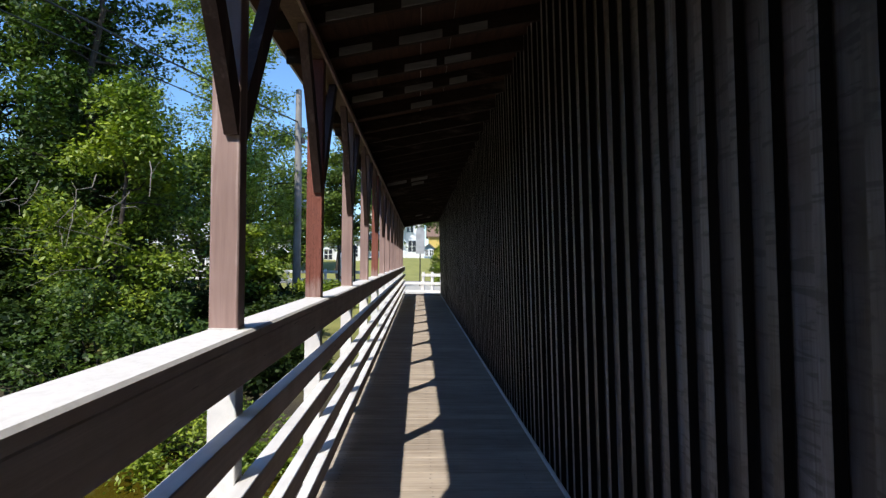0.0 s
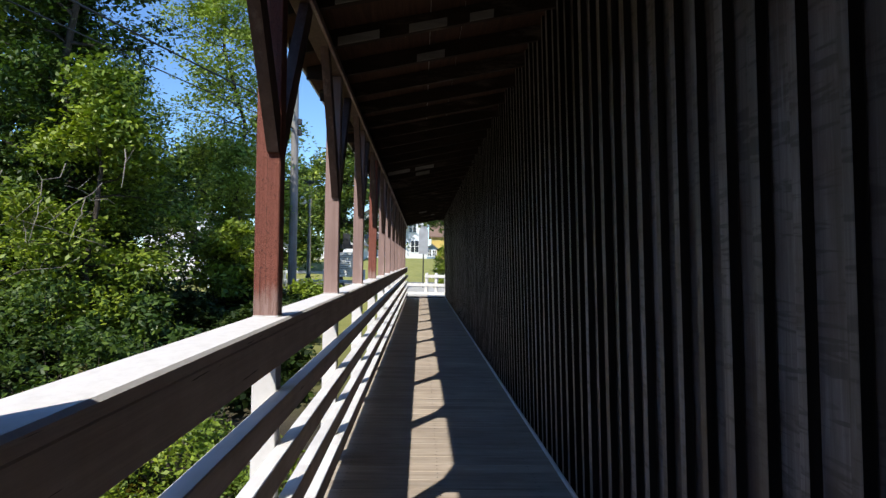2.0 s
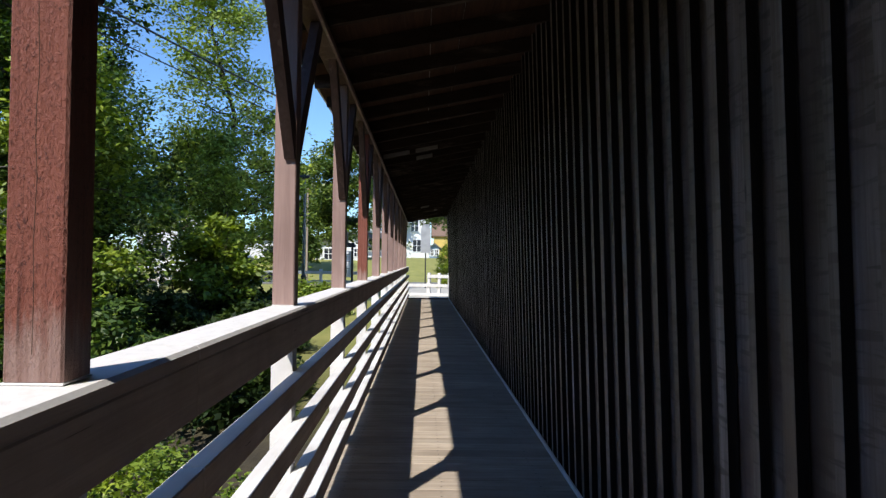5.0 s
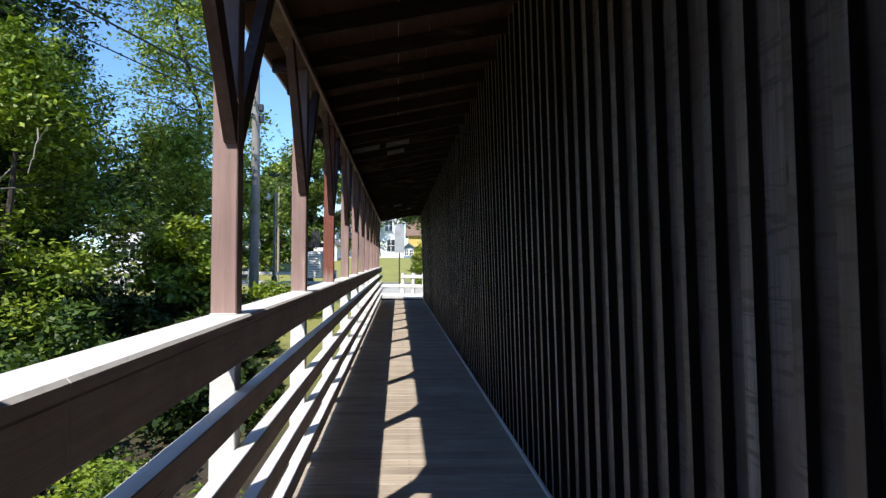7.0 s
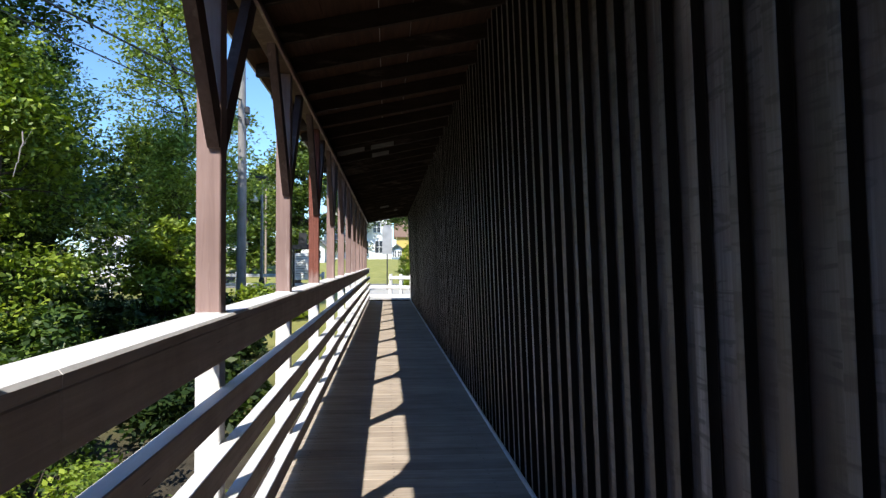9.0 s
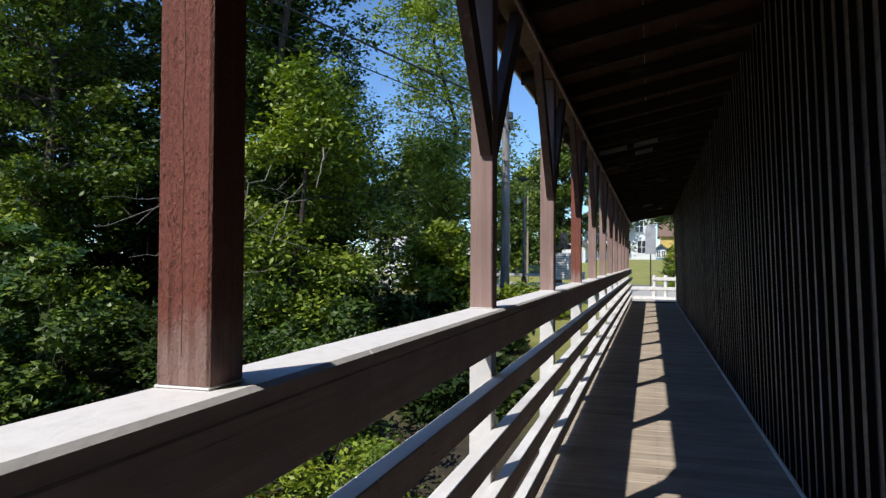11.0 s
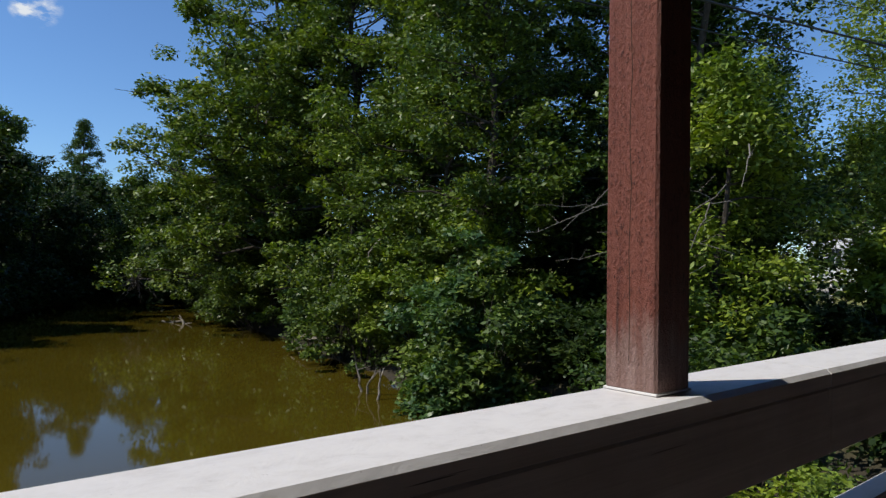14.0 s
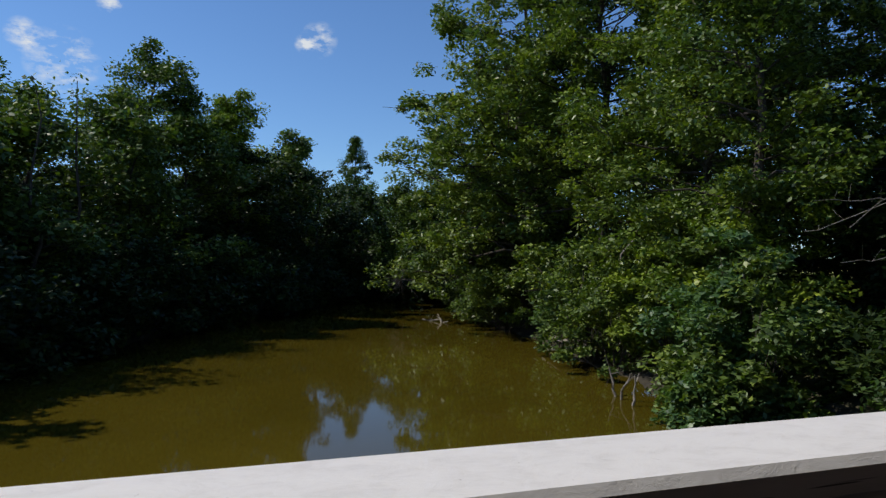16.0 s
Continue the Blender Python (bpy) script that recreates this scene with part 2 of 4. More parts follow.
def leafy(name, lo, mid, hi, gloss=0.48):
    k = Mat(name, 0.42, spec=gloss)
    pick = k.random(True)
    c = k.ramp(pick, (0.0, lo), (0.55, mid), (1.0, hi))
    big = k.noise(k.coords((1, 1, 1)), 0.55, 3)
    c = k.mix(k.ramp(big, (0.35, (0, 0, 0)), (0.7, (1, 1, 1))), k.mix(1.0, c, (0.62, 0.75, 0.9), "MULTIPLY"), k.mix(1.0, c, (1.2, 1.15, 0.85), "MULTIPLY"))
    k.color(c)
    k.roughness(k.ramp(pick, (0.0, (0.58, 0.58, 0.58)), (1.0, (0.42, 0.42, 0.42))))
    tr = k.n.new("ShaderNodeBsdfTranslucent")
    k.l.new(k.mix(1.0, c, (1.3, 1.5, 0.5), "MULTIPLY"), tr.inputs["Color"])
    ms = k.n.new("ShaderNodeMixShader")
    ms.inputs[0].default_value = 0.22
    k.l.new(k.b.outputs[0], ms.inputs[1])
    k.l.new(tr.outputs[0], ms.inputs[2])
    k.l.new(ms.outputs[0], k.n["Material Output"].inputs[0])
    return k.m


M_LEAF = leafy("leaf_mid_green", (0.036, 0.064, 0.010), (0.105, 0.156, 0.021), (0.215, 0.265, 0.04))
M_LEAF_S = leafy("leaf_fresh_green", (0.055, 0.085, 0.012), (0.145, 0.20, 0.026), (0.28, 0.33, 0.048))
M_LEAF_Y = leafy("leaf_yellow_green", (0.10, 0.14, 0.010), (0.20, 0.26, 0.022), (0.33, 0.38, 0.045))
M_LEAF_A = leafy("leaf_light_yellow_green", (0.15, 0.20, 0.03), (0.27, 0.34, 0.05), (0.40, 0.46, 0.09))
M_LEAF_D = leafy("leaf_dark_green", (0.023, 0.044, 0.009), (0.063, 0.106, 0.018), (0.135, 0.19, 0.033), 0.32)
# foliage in shade: its darkness is put into the leaf colour
M_LEAF_F = leafy("leaf_shaded_green", (0.012, 0.024, 0.006), (0.032, 0.056, 0.012), (0.068, 0.092, 0.022), 0.2)
M_LEAF_B = leafy("leaf_blue_green", (0.038, 0.08, 0.022), (0.08, 0.15, 0.038), (0.15, 0.23, 0.065))

k = Mat("murky_water", 0.04, spec=0.5)
v = k.coords((1, 1, 1), False)
k.b.inputs["IOR"].default_value = 1.33
k.color(k.ramp(k.noise(v, 0.12, 3), (0.3, (0.060, 0.045, 0.0045)), (0.7, (0.080, 0.060, 0.006))))
k.bump(k.noise(k.coords((0.5, 1.4, 1), False), 1.3, 3), 0.022, 0.02)
M_WATER = k.m

k = Mat("earth_and_grass", 0.95)
v = k.coords((1, 1, 1), False)
geo = k.n.new("ShaderNodeNewGeometry")
sep = k.n.new("ShaderNodeSeparateXYZ")
k.l.new(geo.outputs["Position"], sep.inputs[0])
mr = k.n.new("ShaderNodeMapRange")
mr.inputs[1].default_value, mr.inputs[2].default_value = -1.6, -0.25
k.l.new(sep.outputs["Z"], mr.inputs[0])
soil = k.ramp(k.noise(v, 3.0, 6), (0.3, (0.020, 0.016, 0.009)), (0.7, (0.05, 0.04, 0.024)))
lawn = k.ramp(k.noise(v, 1.2, 8, 0.75), (0.3, (0.17, 0.185, 0.04)), (0.7, (0.30, 0.29, 0.085)))
k.color(k.mix(mr.outputs[0], soil, lawn))
k.bump(k.noise(v, 14, 5), 0.6, 0.04)
M_GROUND = k.m


# ---- building helpers ----
def boxed(bm, x0, x1, y0, y1, z0, z1, bevel=0.0):
    m = Matrix.Translation(((x0 + x1) / 2, (y0 + y1) / 2, (z0 + z1) / 2)) @ Matrix.Diagonal((abs(x1 - x0), abs(y1 - y0), abs(z1 - z0), 1))
    vs = bmesh.ops.create_cube(bm, size=1, matrix=m)["verts"]
    if bevel:
        es = {e for w in vs for e in w.link_edges}
        bmesh.ops.bevel(bm, geom=list(es), offset=bevel, segments=1, affect="EDGES")
    return bm


def prism(bm, pts, axis, a, b):
    """A prism over a polygon: axis 'x' takes (y, z) points from x = a to b, and so on."""
    put = {"x": lambda p, d: (d, p[0], p[1]), "y": lambda p, d: (p[0], d, p[1]), "z": lambda p, d: (p[0], p[1], d)}[axis]
    lo, hi = [bm.verts.new(put(p, a)) for p in pts], [bm.verts.new(put(p, b)) for p in pts]
    n = len(pts)
    fs = [bm.faces.new(lo), bm.faces.new(hi[::-1])]
    for i in range(n):
        fs.append(bm.faces.new((lo[i], hi[i], hi[(i + 1) % n], lo[(i + 1) % n])))
    bmesh.ops.recalc_face_normals(bm, faces=fs)
    return bm


def tube(bm, pts, radii, sides=8, cap=True):
    """A round tube along points."""
    rings = []
    for i, p in enumerate(pts):
        p = Vector(p)
        d = (Vector(pts[min(i + 1, len(pts) - 1)]) - Vector(pts[max(i - 1, 0)])).normalized()
        a = d.orthogonal().normalized() if not rings else (rings[-1][1] - d * rings[-1][1].dot(d)).normalized()
        b = d.cross(a)
        r = radii[i] if hasattr(radii, "__len__") else radii
        rings.append(([bm.verts.new(p + (a * math.cos(t) + b * math.sin(t)) * r) for t in [2 * math.pi * s / sides for s in range(sides)]], a))
    for (r0, _), (r1, _) in zip(rings, rings[1:]):
        for s in range(sides):
            bm.faces.new((r0[s], r0[(s + 1) % sides], r1[(s + 1) % sides], r1[s]))
    if cap:
        bm.faces.new(rings[0][0][::-1])
        bm.faces.new(rings[-1][0])
    return bm


def lathe(bm, prof, sides=16, at=(0, 0, 0)):
    """A turned shape from (radius, z) pairs."""
    at = Vector(at)
    rings = [[bm.verts.new(at + Vector((r * math.cos(2 * math.pi * s / sides), r * math.sin(2 * math.pi * s / sides), z))) for s in range(sides)] for r, z in prof]
    for a, b in zip(rings, rings[1:]):
        for s in range(sides):
            bm.faces.new((a[s], a[(s + 1) % sides], b[(s + 1) % sides], b[s]))
    bm.faces.new(rings[0][::-1])
    bm.faces.new(rings[-1])
    return bm


def meshed(name, bm, material):
    me = bpy.data.meshes.new(name)
    bm.to_mesh(me)
    bm.free()
    for m in material if isinstance(material, (list, tuple)) else [material]:
        me.materials.append(m)
    return me


def thing(name, label, category, at=(0, 0, 0), group="", kind="", turn=0):
    ob = new(name)
    ob.matrix_basis = pose(*at, 0, 0, turn)
    return tagged(ob, label, category, group, kind)


def part(name, bm, material, parent, label=""):
    ob = new(name, meshed(name, bm, material) if isinstance(bm, bmesh.types.BMesh) else bm)
    ob.parent = parent
    return tagged(ob, label) if label else ob


def solid(name, bm, material, label, category, kind="", group="", at=(0, 0, 0)):
    ob = new(name, meshed(name, bm, material))
    ob.matrix_basis = pose(*at)
    return tagged(ob, label, category, group, kind)


def BM():
    return bmesh.new()


# ---- ground, river ----
NORTH = ((-400, 120), (-90, 40), (-66, 27), (-46, 22), (-26.5, 18.4), (-16, 16.2), (-12, 15.4), (-6, 13.6), (0, 13), (40, 13), (400, 20))
SOUTH = ((-400, 100), (-90, 30), (-66, 20), (-48, 10.5), (-36, 3.6), (-26, -1.2), (-13, -5), (0, -7), (40, -7), (400, -10))
WATER_Z = -2.2


def bank(line, x):
    for (a, b), (c, d) in zip(line, line[1:]):
        if a <= x <= c:
            return b + (d - b) * (x - a) / (c - a)
    return line[-1][1]


def smooth(f):
    f = min(1, max(0, f))
    return f * f * (3 - 2 * f)


def ground_z(x, y):
    n, s = bank(NORTH, x), bank(SOUTH, x)
    d = y - n if y > n else (s - y if y < s else -min(n - y, y - s))
    d += 0.5 * noise.noise((x * 0.35, y * 0.35, 1.7))
    if d <= 0:
        return max(WATER_Z + 0.5 * d, -3.2)
    z = WATER_Z + 2.08 * (1 - math.exp(-d / 5.0)) - 0.12 * math.exp(-d)
    fade = min(1, max(0, (30 - y) / 8)) if y > 0 else 1
    return z + 0.10 * fade * noise.noise((x * 0.5, y * 0.5, 0)) + 1.9 * smooth((y - 54) / 22)


def axis_steps(a, b, step, far):
    mid = list(np.arange(a, b + step / 2, step))
    out, d = [], step
    while d < far:
        d *= 1.5
        out.append(d)
    return [a - o for o in out[::-1]] + mid + [b + o for o in out]


bm = BM()
gx, gy = axis_steps(-66, 18, 1.0, 2500), axis_steps(-20, 80, 0.8, 2500)
grid = [[bm.verts.new((x, y, ground_z(x, y))) for y in gy] for x in gx]
for i in range(len(gx) - 1):
    for j in range(len(gy) - 1):
        bm.faces.new((grid[i][j], grid[i + 1][j], grid[i + 1][j + 1], grid[i][j + 1])).smooth = True
solid("ground", bm, M_GROUND, "uneven river bank earth rising to mown grass", "ground", "structure")
bm = BM()
prism(bm, [(-400, -60), (-400, 140), (60, 140), (60, -60)], "z", WATER_Z - 0.004, WATER_Z)
for w in [w for w in bm.verts if w.co.y > 100 and w.co.x > 0]:
    w.co.y = 13
for w in [w for w in bm.verts if w.co.y < -20 and w.co.x > 0]:
    w.co.y = -8
solid("water", bm, M_WATER, "murky olive brown river water, almost still", "water", "structure")
bm = BM()
boxed(bm, -60, 60, 48, 54.5, -0.2, -0.075)
solid("road", bm, M_ASPHALT, "pale grey asphalt street beyond the bridge", "road", "structure")
bm = BM()
boxed(bm, -0.6, 9, 31.0, 48, -0.25, -0.03)
solid("pavement", bm, M_CONC, "light concrete approach at the end of the bridge", "pavement", "structure")

# ---- covered bridge: the open side walk ----
Y0, Y1 = -12.6, 30.7
BAY, FIRST = 2.16, 2.64
WALL_X = 1.625
LEAN = math.tan(radians(2.2))     # the boarded wall leans over the walk
posts_y = [FIRST + BAY * k for k in range(-7, 13)]
ROOF_Z, PITCH = 2.93, 0.21      # underside of the rafters over the rail, rise per metre


def roof_z(x):
    return ROOF_Z + PITCH * x


# substructure
bm = BM()
boxed(bm, -0.16, -0.02, Y0, Y1, -0.42, -0.05, 0.004)
solid("beam", bm, M_ROOFWOOD, "dark timber edge beam under the deck", "beam", "structure")
for x in (0.54, 1.2, 1.9):
    bm = BM()
    boxed(bm, x, x + 0.22, Y0, Y1, -0.42, -0.05, 0.004)
    solid("beam", bm, M_ROOFWOOD, "dark timber beam under the deck", "beam", "structure")
bm = BM()
boxed(bm, -0.5, 9.0, 29.9, 31.0, -2.4, -0.45)
solid("abutment", bm, M_CONC, "concrete abutment under the bridge end", "abutment", "structure")

# posts with a pair of knee braces each
post = thing("post", "square brown-painted timber post with two knee braces", "post", (0, FIRST, 0), "posts of the side walk")
bm = BM()
boxed(bm, -0.105, 0, 0, 0.105, 1.247, 2.86, 0.005)
part("shaft", bm, M_BROWN, post)
bm = BM()
boxed(bm, -0.105, -0.001, 0, 0.105, -0.40, 1.205, 0.004)
part("foot", bm, M_WHITE, post, "white-painted lower end")
bm = BM()
boxed(bm, -0.1065, 0.0015, -0.0015, 0.1065, 1.2462, 1.2505, 0.0008)
part("paint_rim", bm, M_WHITE, post, "white rim of paint round the base")
for s in (-1, 1):
    e = 0 if s < 0 else 0.105
    bm = BM()
    prism(bm, [(e, 1.955), (e + s * 0.02, 1.955), (e + s * 0.72, 2.86), (e + s * 0.58, 2.86), (e, 2.125)], "x", -0.055, -0.004)
    part("brace", bm, M_DKBROWN, post)
red = copy_thing(post, pose(0, FIRST + BAY, 0))
tagged(red, "square red-brown timber post with rough painted grain")
for c in red.children:
    if c.name.startswith("shaft"):
        c.data = c.data.copy()
        c.data.materials[0] = M_REDPOST
# a long drying check down the middle of the red posts' faces
bm = BM()
pts = [(-0.054 + 0.0016 * math.sin(1.7 * i) + 0.001 * math.sin(4.1 * i), -0.0008, 1.30 + 0.062 * i) for i in range(24)]
for p, q in zip(pts, pts[1:]):
    prism(bm, [(p[0] - 0.0005, p[2]), (p[0] + 0.0005, p[2]), (q[0] + 0.0005, q[2]), (q[0] - 0.0005, q[2])], "y", -0.0006, 0.001)
part("crack", bm, M_ROOFWOOD, red, "dark drying crack in the face")
for i, y in enumerate(posts_y):
    if i not in (7, 8):
        copy_thing(red if i in (4, 11) else post, pose(0, y, 0))

# plate beam over the posts and the trim strip on it
bm = BM()
boxed(bm, -0.108, 0.004, Y0, Y1, 2.862, 2.925, 0.005)
solid("beam", bm, M_DKBROWN, "brown timber plate resting on the posts", "beam", "structure")
bm = BM()
boxed(bm, 0.006, 0.026, Y0, Y1, 2.846, 2.89, 0.003)
solid("trim", bm, M_BROWN, "narrow brown strip along the plate", "trim", "structure")

# railing: cap, top board and lower rails, in lengths of two bays
lengths = [(a, min(a + 2 * BAY, Y1)) for a in [posts_y[0] + 0.6 + 2 * BAY * i for i in range(-1, 10)] if a < Y1 - 0.1]
rail_rows = [(1.06, 1.204, 0.0, 0.0455), (0.83, 0.93, 0.0, 0.067), (0.587, 0.69, 0.0, 0.067), (0.344, 0.447, 0.0, 0.067), (0.102, 0.205, 0.0, 0.067)]
CAP_IN = 0.047
for a, b in lengths:
    railing = thing("railing", "white-topped timber railing with a wide cap and rails", "railing", (0, a, 0), "railing lengths of the side walk")
    n = b - a - 0.004
    bm = BM()
    prism(bm, [(-0.108, 1.207), (-0.108, 1.245), (CAP_IN - 0.009, 1.245), (CAP_IN, 1.235), (CAP_IN, 1.207)], "y", 0, n)
    for f in bm.faces:
        f.material_index = 1 if f.normal.x > 0.9 else 0
    part("cap", bm, [M_CAP, M_RAIL], railing, "white-painted cap board")
    for z0, z1, x0, x1 in rail_rows:
        bm = BM()
        boxed(bm, x0, x1, 0, n, z0, z1, 0.004)
        bm.faces.ensure_lookup_table()
        for f in bm.faces:
            f.material_index = 1 if f.normal.x > 0.5 else 0
        part("rail", bm, [M_WHITE, M_RAIL], railing)

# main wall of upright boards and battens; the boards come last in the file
# near-black backing and girts stand in for the unlit interior behind the boards
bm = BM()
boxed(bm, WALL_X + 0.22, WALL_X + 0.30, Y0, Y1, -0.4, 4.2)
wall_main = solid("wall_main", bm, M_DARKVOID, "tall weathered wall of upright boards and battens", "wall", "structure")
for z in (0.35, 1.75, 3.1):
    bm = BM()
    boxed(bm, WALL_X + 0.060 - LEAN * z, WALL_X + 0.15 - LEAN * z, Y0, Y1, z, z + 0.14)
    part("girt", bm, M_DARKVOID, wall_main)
bm = BM()
boxed(bm, WALL_X - 0.02, WALL_X - 0.001, Y0, Y1, 0.002, 0.03, 0.003)
solid("baseboard", bm, M_WHITE, "thin pale batten where the deck meets the wall", "baseboard", "structure")
# far side and ends of the covered bridge, not entered
bm = BM()
boxed(bm, 8.0, 8.1, Y0, Y1, -0.4, 4.2)
solid("wall_far", bm, M_BOARD, "plain far wall of the covered bridge", "wall", "structure")
bm = BM()
boxed(bm, WALL_X + 0.30, 8.0, Y0, Y1, -0.40, -0.02)
solid("floor_main", bm, M_DECK, "plank roadway of the covered bridge", "floor", "structure")
bm = BM()
ridge = (WALL_X + 8.1) / 2
prism(bm, [(WALL_X + 0.1, 4.2), (ridge, 6.6), (8.4, 4.1), (8.4, 4.18), (ridge, 6.7), (WALL_X + 0.1, 4.3)], "y", Y0 - 0.5, Y1 + 0.5)
solid("roof_main", bm, M_TIN, "sheet metal roof of the covered bridge", "roof", "structure")
for y in (Y0 + 0.02, Y1 - 0.1):
    bm = BM()
    prism(bm, [(WALL_X + 0.3, 3.6), (8.0, 3.6), (8.0, 4.2), (ridge, 6.55), (WALL_X + 0.3, 4.2)], "y", y, y + 0.08)
    solid("wall_gable", bm, M_BOARD, "board gable over the bridge portal", "wall", "structure")

# lean-to roof of the side walk: rafters, skip sheathing, sheet metal
RAFT = BAY / 3
EAVE = -0.33
bm = BM()
rr = random.Random(9)
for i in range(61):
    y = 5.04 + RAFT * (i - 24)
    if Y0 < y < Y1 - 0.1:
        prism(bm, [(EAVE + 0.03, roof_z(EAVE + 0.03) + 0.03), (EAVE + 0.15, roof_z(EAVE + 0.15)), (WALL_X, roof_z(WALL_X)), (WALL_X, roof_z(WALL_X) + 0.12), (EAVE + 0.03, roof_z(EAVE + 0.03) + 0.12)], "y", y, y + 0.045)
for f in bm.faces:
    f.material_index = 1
# pale strips added on the near rafters in place of patches of light
before = set(bm.faces)
for i in range(61):
    y = 5.04 + RAFT * (i - 24)
    if Y0 < y < Y1 - 0.1:
        for x0, x1 in ((0.05, 0.38), (0.50, 0.78), (0.88, 1.12)):
            if rr.random() < (0.65 if y < 7.6 else 0.06):
                a, b = x0 + rr.uniform(-0.04, 0.06), x1 + rr.uniform(-0.08, 0.04)
                prism(bm, [(a, roof_z(a) + 0.004), (b, roof_z(b) + 0.004), (b, roof_z(b) + 0.06), (a, roof_z(a) + 0.06)], "y", y - 0.014, y - 0.001)
for f in bm.faces:
    if f not in before:
        f.material_index = 2
a = EAVE
while a < WALL_X:
    w = rr.uniform(0.16, 0.24)
    z = [roof_z(x) + 0.122 for x in (a, a + w)]
    prism(bm, [(a, z[0]), (a + w, z[1]), (a + w, z[1] + 0.022), (a, z[0] + 0.022)], "y", Y0, Y1)
    a += w + rr.choice((0.002, 0.003, 0.005))
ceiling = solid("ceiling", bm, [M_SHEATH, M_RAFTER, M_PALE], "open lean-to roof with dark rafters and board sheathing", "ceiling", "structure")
bm = BM()
z = [roof_z(x) + 0.148 for x in (EAVE - 0.03, WALL_X + 0.2)]
prism(bm, [(EAVE - 0.03, z[0]), (WALL_X + 0.2, z[1]), (WALL_X + 0.2, z[1] + 0.01), (EAVE - 0.03, z[0] + 0.01)], "y", Y0 - 0.1, Y1 + 0.1)
solid("roof", bm, M_TIN, "grey sheet metal on the lean-to roof", "roof", "structure")
# dark strip added in place of the shadow gap where the deck ends
bm = BM()
boxed(bm, -0.1, WALL_X, Y1 + 0.01, Y1 + 0.24, -0.30, 0.035, 0.01)
solid("trim", bm, M_ROOFWOOD, "dark strip for the shadow gap where the deck ends", "trim", "structure")
# far end header
bm = BM()
boxed(bm, 0.01, WALL_X - 0.01, Y1 - 0.06, Y1 - 0.02, 3.2, 3.42)
solid("trim", bm, M_ROOFWOOD, "dark header board at the end of the walk", "trim", "structure")
# blind end of the walk behind the start
bm = BM()
boxed(bm, 0.05, WALL_X, Y0 + 0.02, Y0 + 0.06, 3.1, 3.4)
solid("trim", bm, M_ROOFWOOD, "dark header board at the start of the walk", "trim", "structure")


# ---- trees ----
def leaf_mesh(name, centres, per, spread, size, seed, material, droop=0.0, flat=0.55):
    """Many small folded leaves in clumps round the given centres."""
    rng = np.random.default_rng(seed)
    c = np.asarray(centres, float)
    n = len(c) * per
    base = np.repeat(c, per, 0)
    off = rng.normal(size=(n, 3))
    off /= np.linalg.norm(off, axis=1)[:, None] + 1e-9
    off *= (rng.random(n) ** 0.45)[:, None] * spread * np.repeat(rng.uniform(0.6, 1.35, len(c)), per)[:, None]
    off[:, 2] *= flat
    p = base + off
    p[:, 2] -= droop * np.linalg.norm(off[:, :2], axis=1)
    d = rng.normal(size=(n, 3)) * (1, 1, 0.5) + off * 0.8 / spread
    d /= np.linalg.norm(d, axis=1)[:, None]
    up = rng.normal(size=(n, 3)) * 0.55 + (0, 0, 1.0) + off * 0.5 / spread
    s = np.cross(d, up)
    s /= np.linalg.norm(s, axis=1)[:, None] + 1e-9
    w = np.cross(s, d)
    L = (size * rng.uniform(0.6, 1.35, n))[:, None]
    W = L * rng.uniform(0.42, 0.62, n)[:, None]
    a, b = p - d * L * 0.5, p + d * L * 0.5 - w * L * 0.12
    m1, m2 = p + s * W * 0.5 - w * W * 0.12 - d * L * 0.08, p - s * W * 0.5 - w * W * 0.12 - d * L * 0.08
    v = np.stack((a, m1, b, m2), 1).reshape(-1, 3)
    me = bpy.data.meshes.new(name)
    me.vertices.add(4 * n)
    me.vertices.foreach_set("co", v.astype(np.float32).ravel())
    i = np.arange(n, dtype=np.int32) * 4
    tri = np.stack((i, i + 1, i + 2, i, i + 2, i + 3), 1).ravel()
    me.loops.add(6 * n)
    me.loops.foreach_set("vertex_index", tri)
    me.polygons.add(2 * n)
    me.polygons.foreach_set("loop_start", np.arange(2 * n, dtype=np.int32) * 3)
    me.update(calc_edges=True)
    me.materials.append(material)
    return me


def crooked(rng, a, b, n=5, wob=0.12):
    a, b = Vector(a), Vector(b)
    L = (b - a).length
    pts = [a.lerp(b, i / (n - 1)) for i in range(n)]
    for q in pts[1:-1]:
        q += Vector([rng.uniform(-1, 1) * wob * L * 0.5 for _ in range(3)])
    return pts


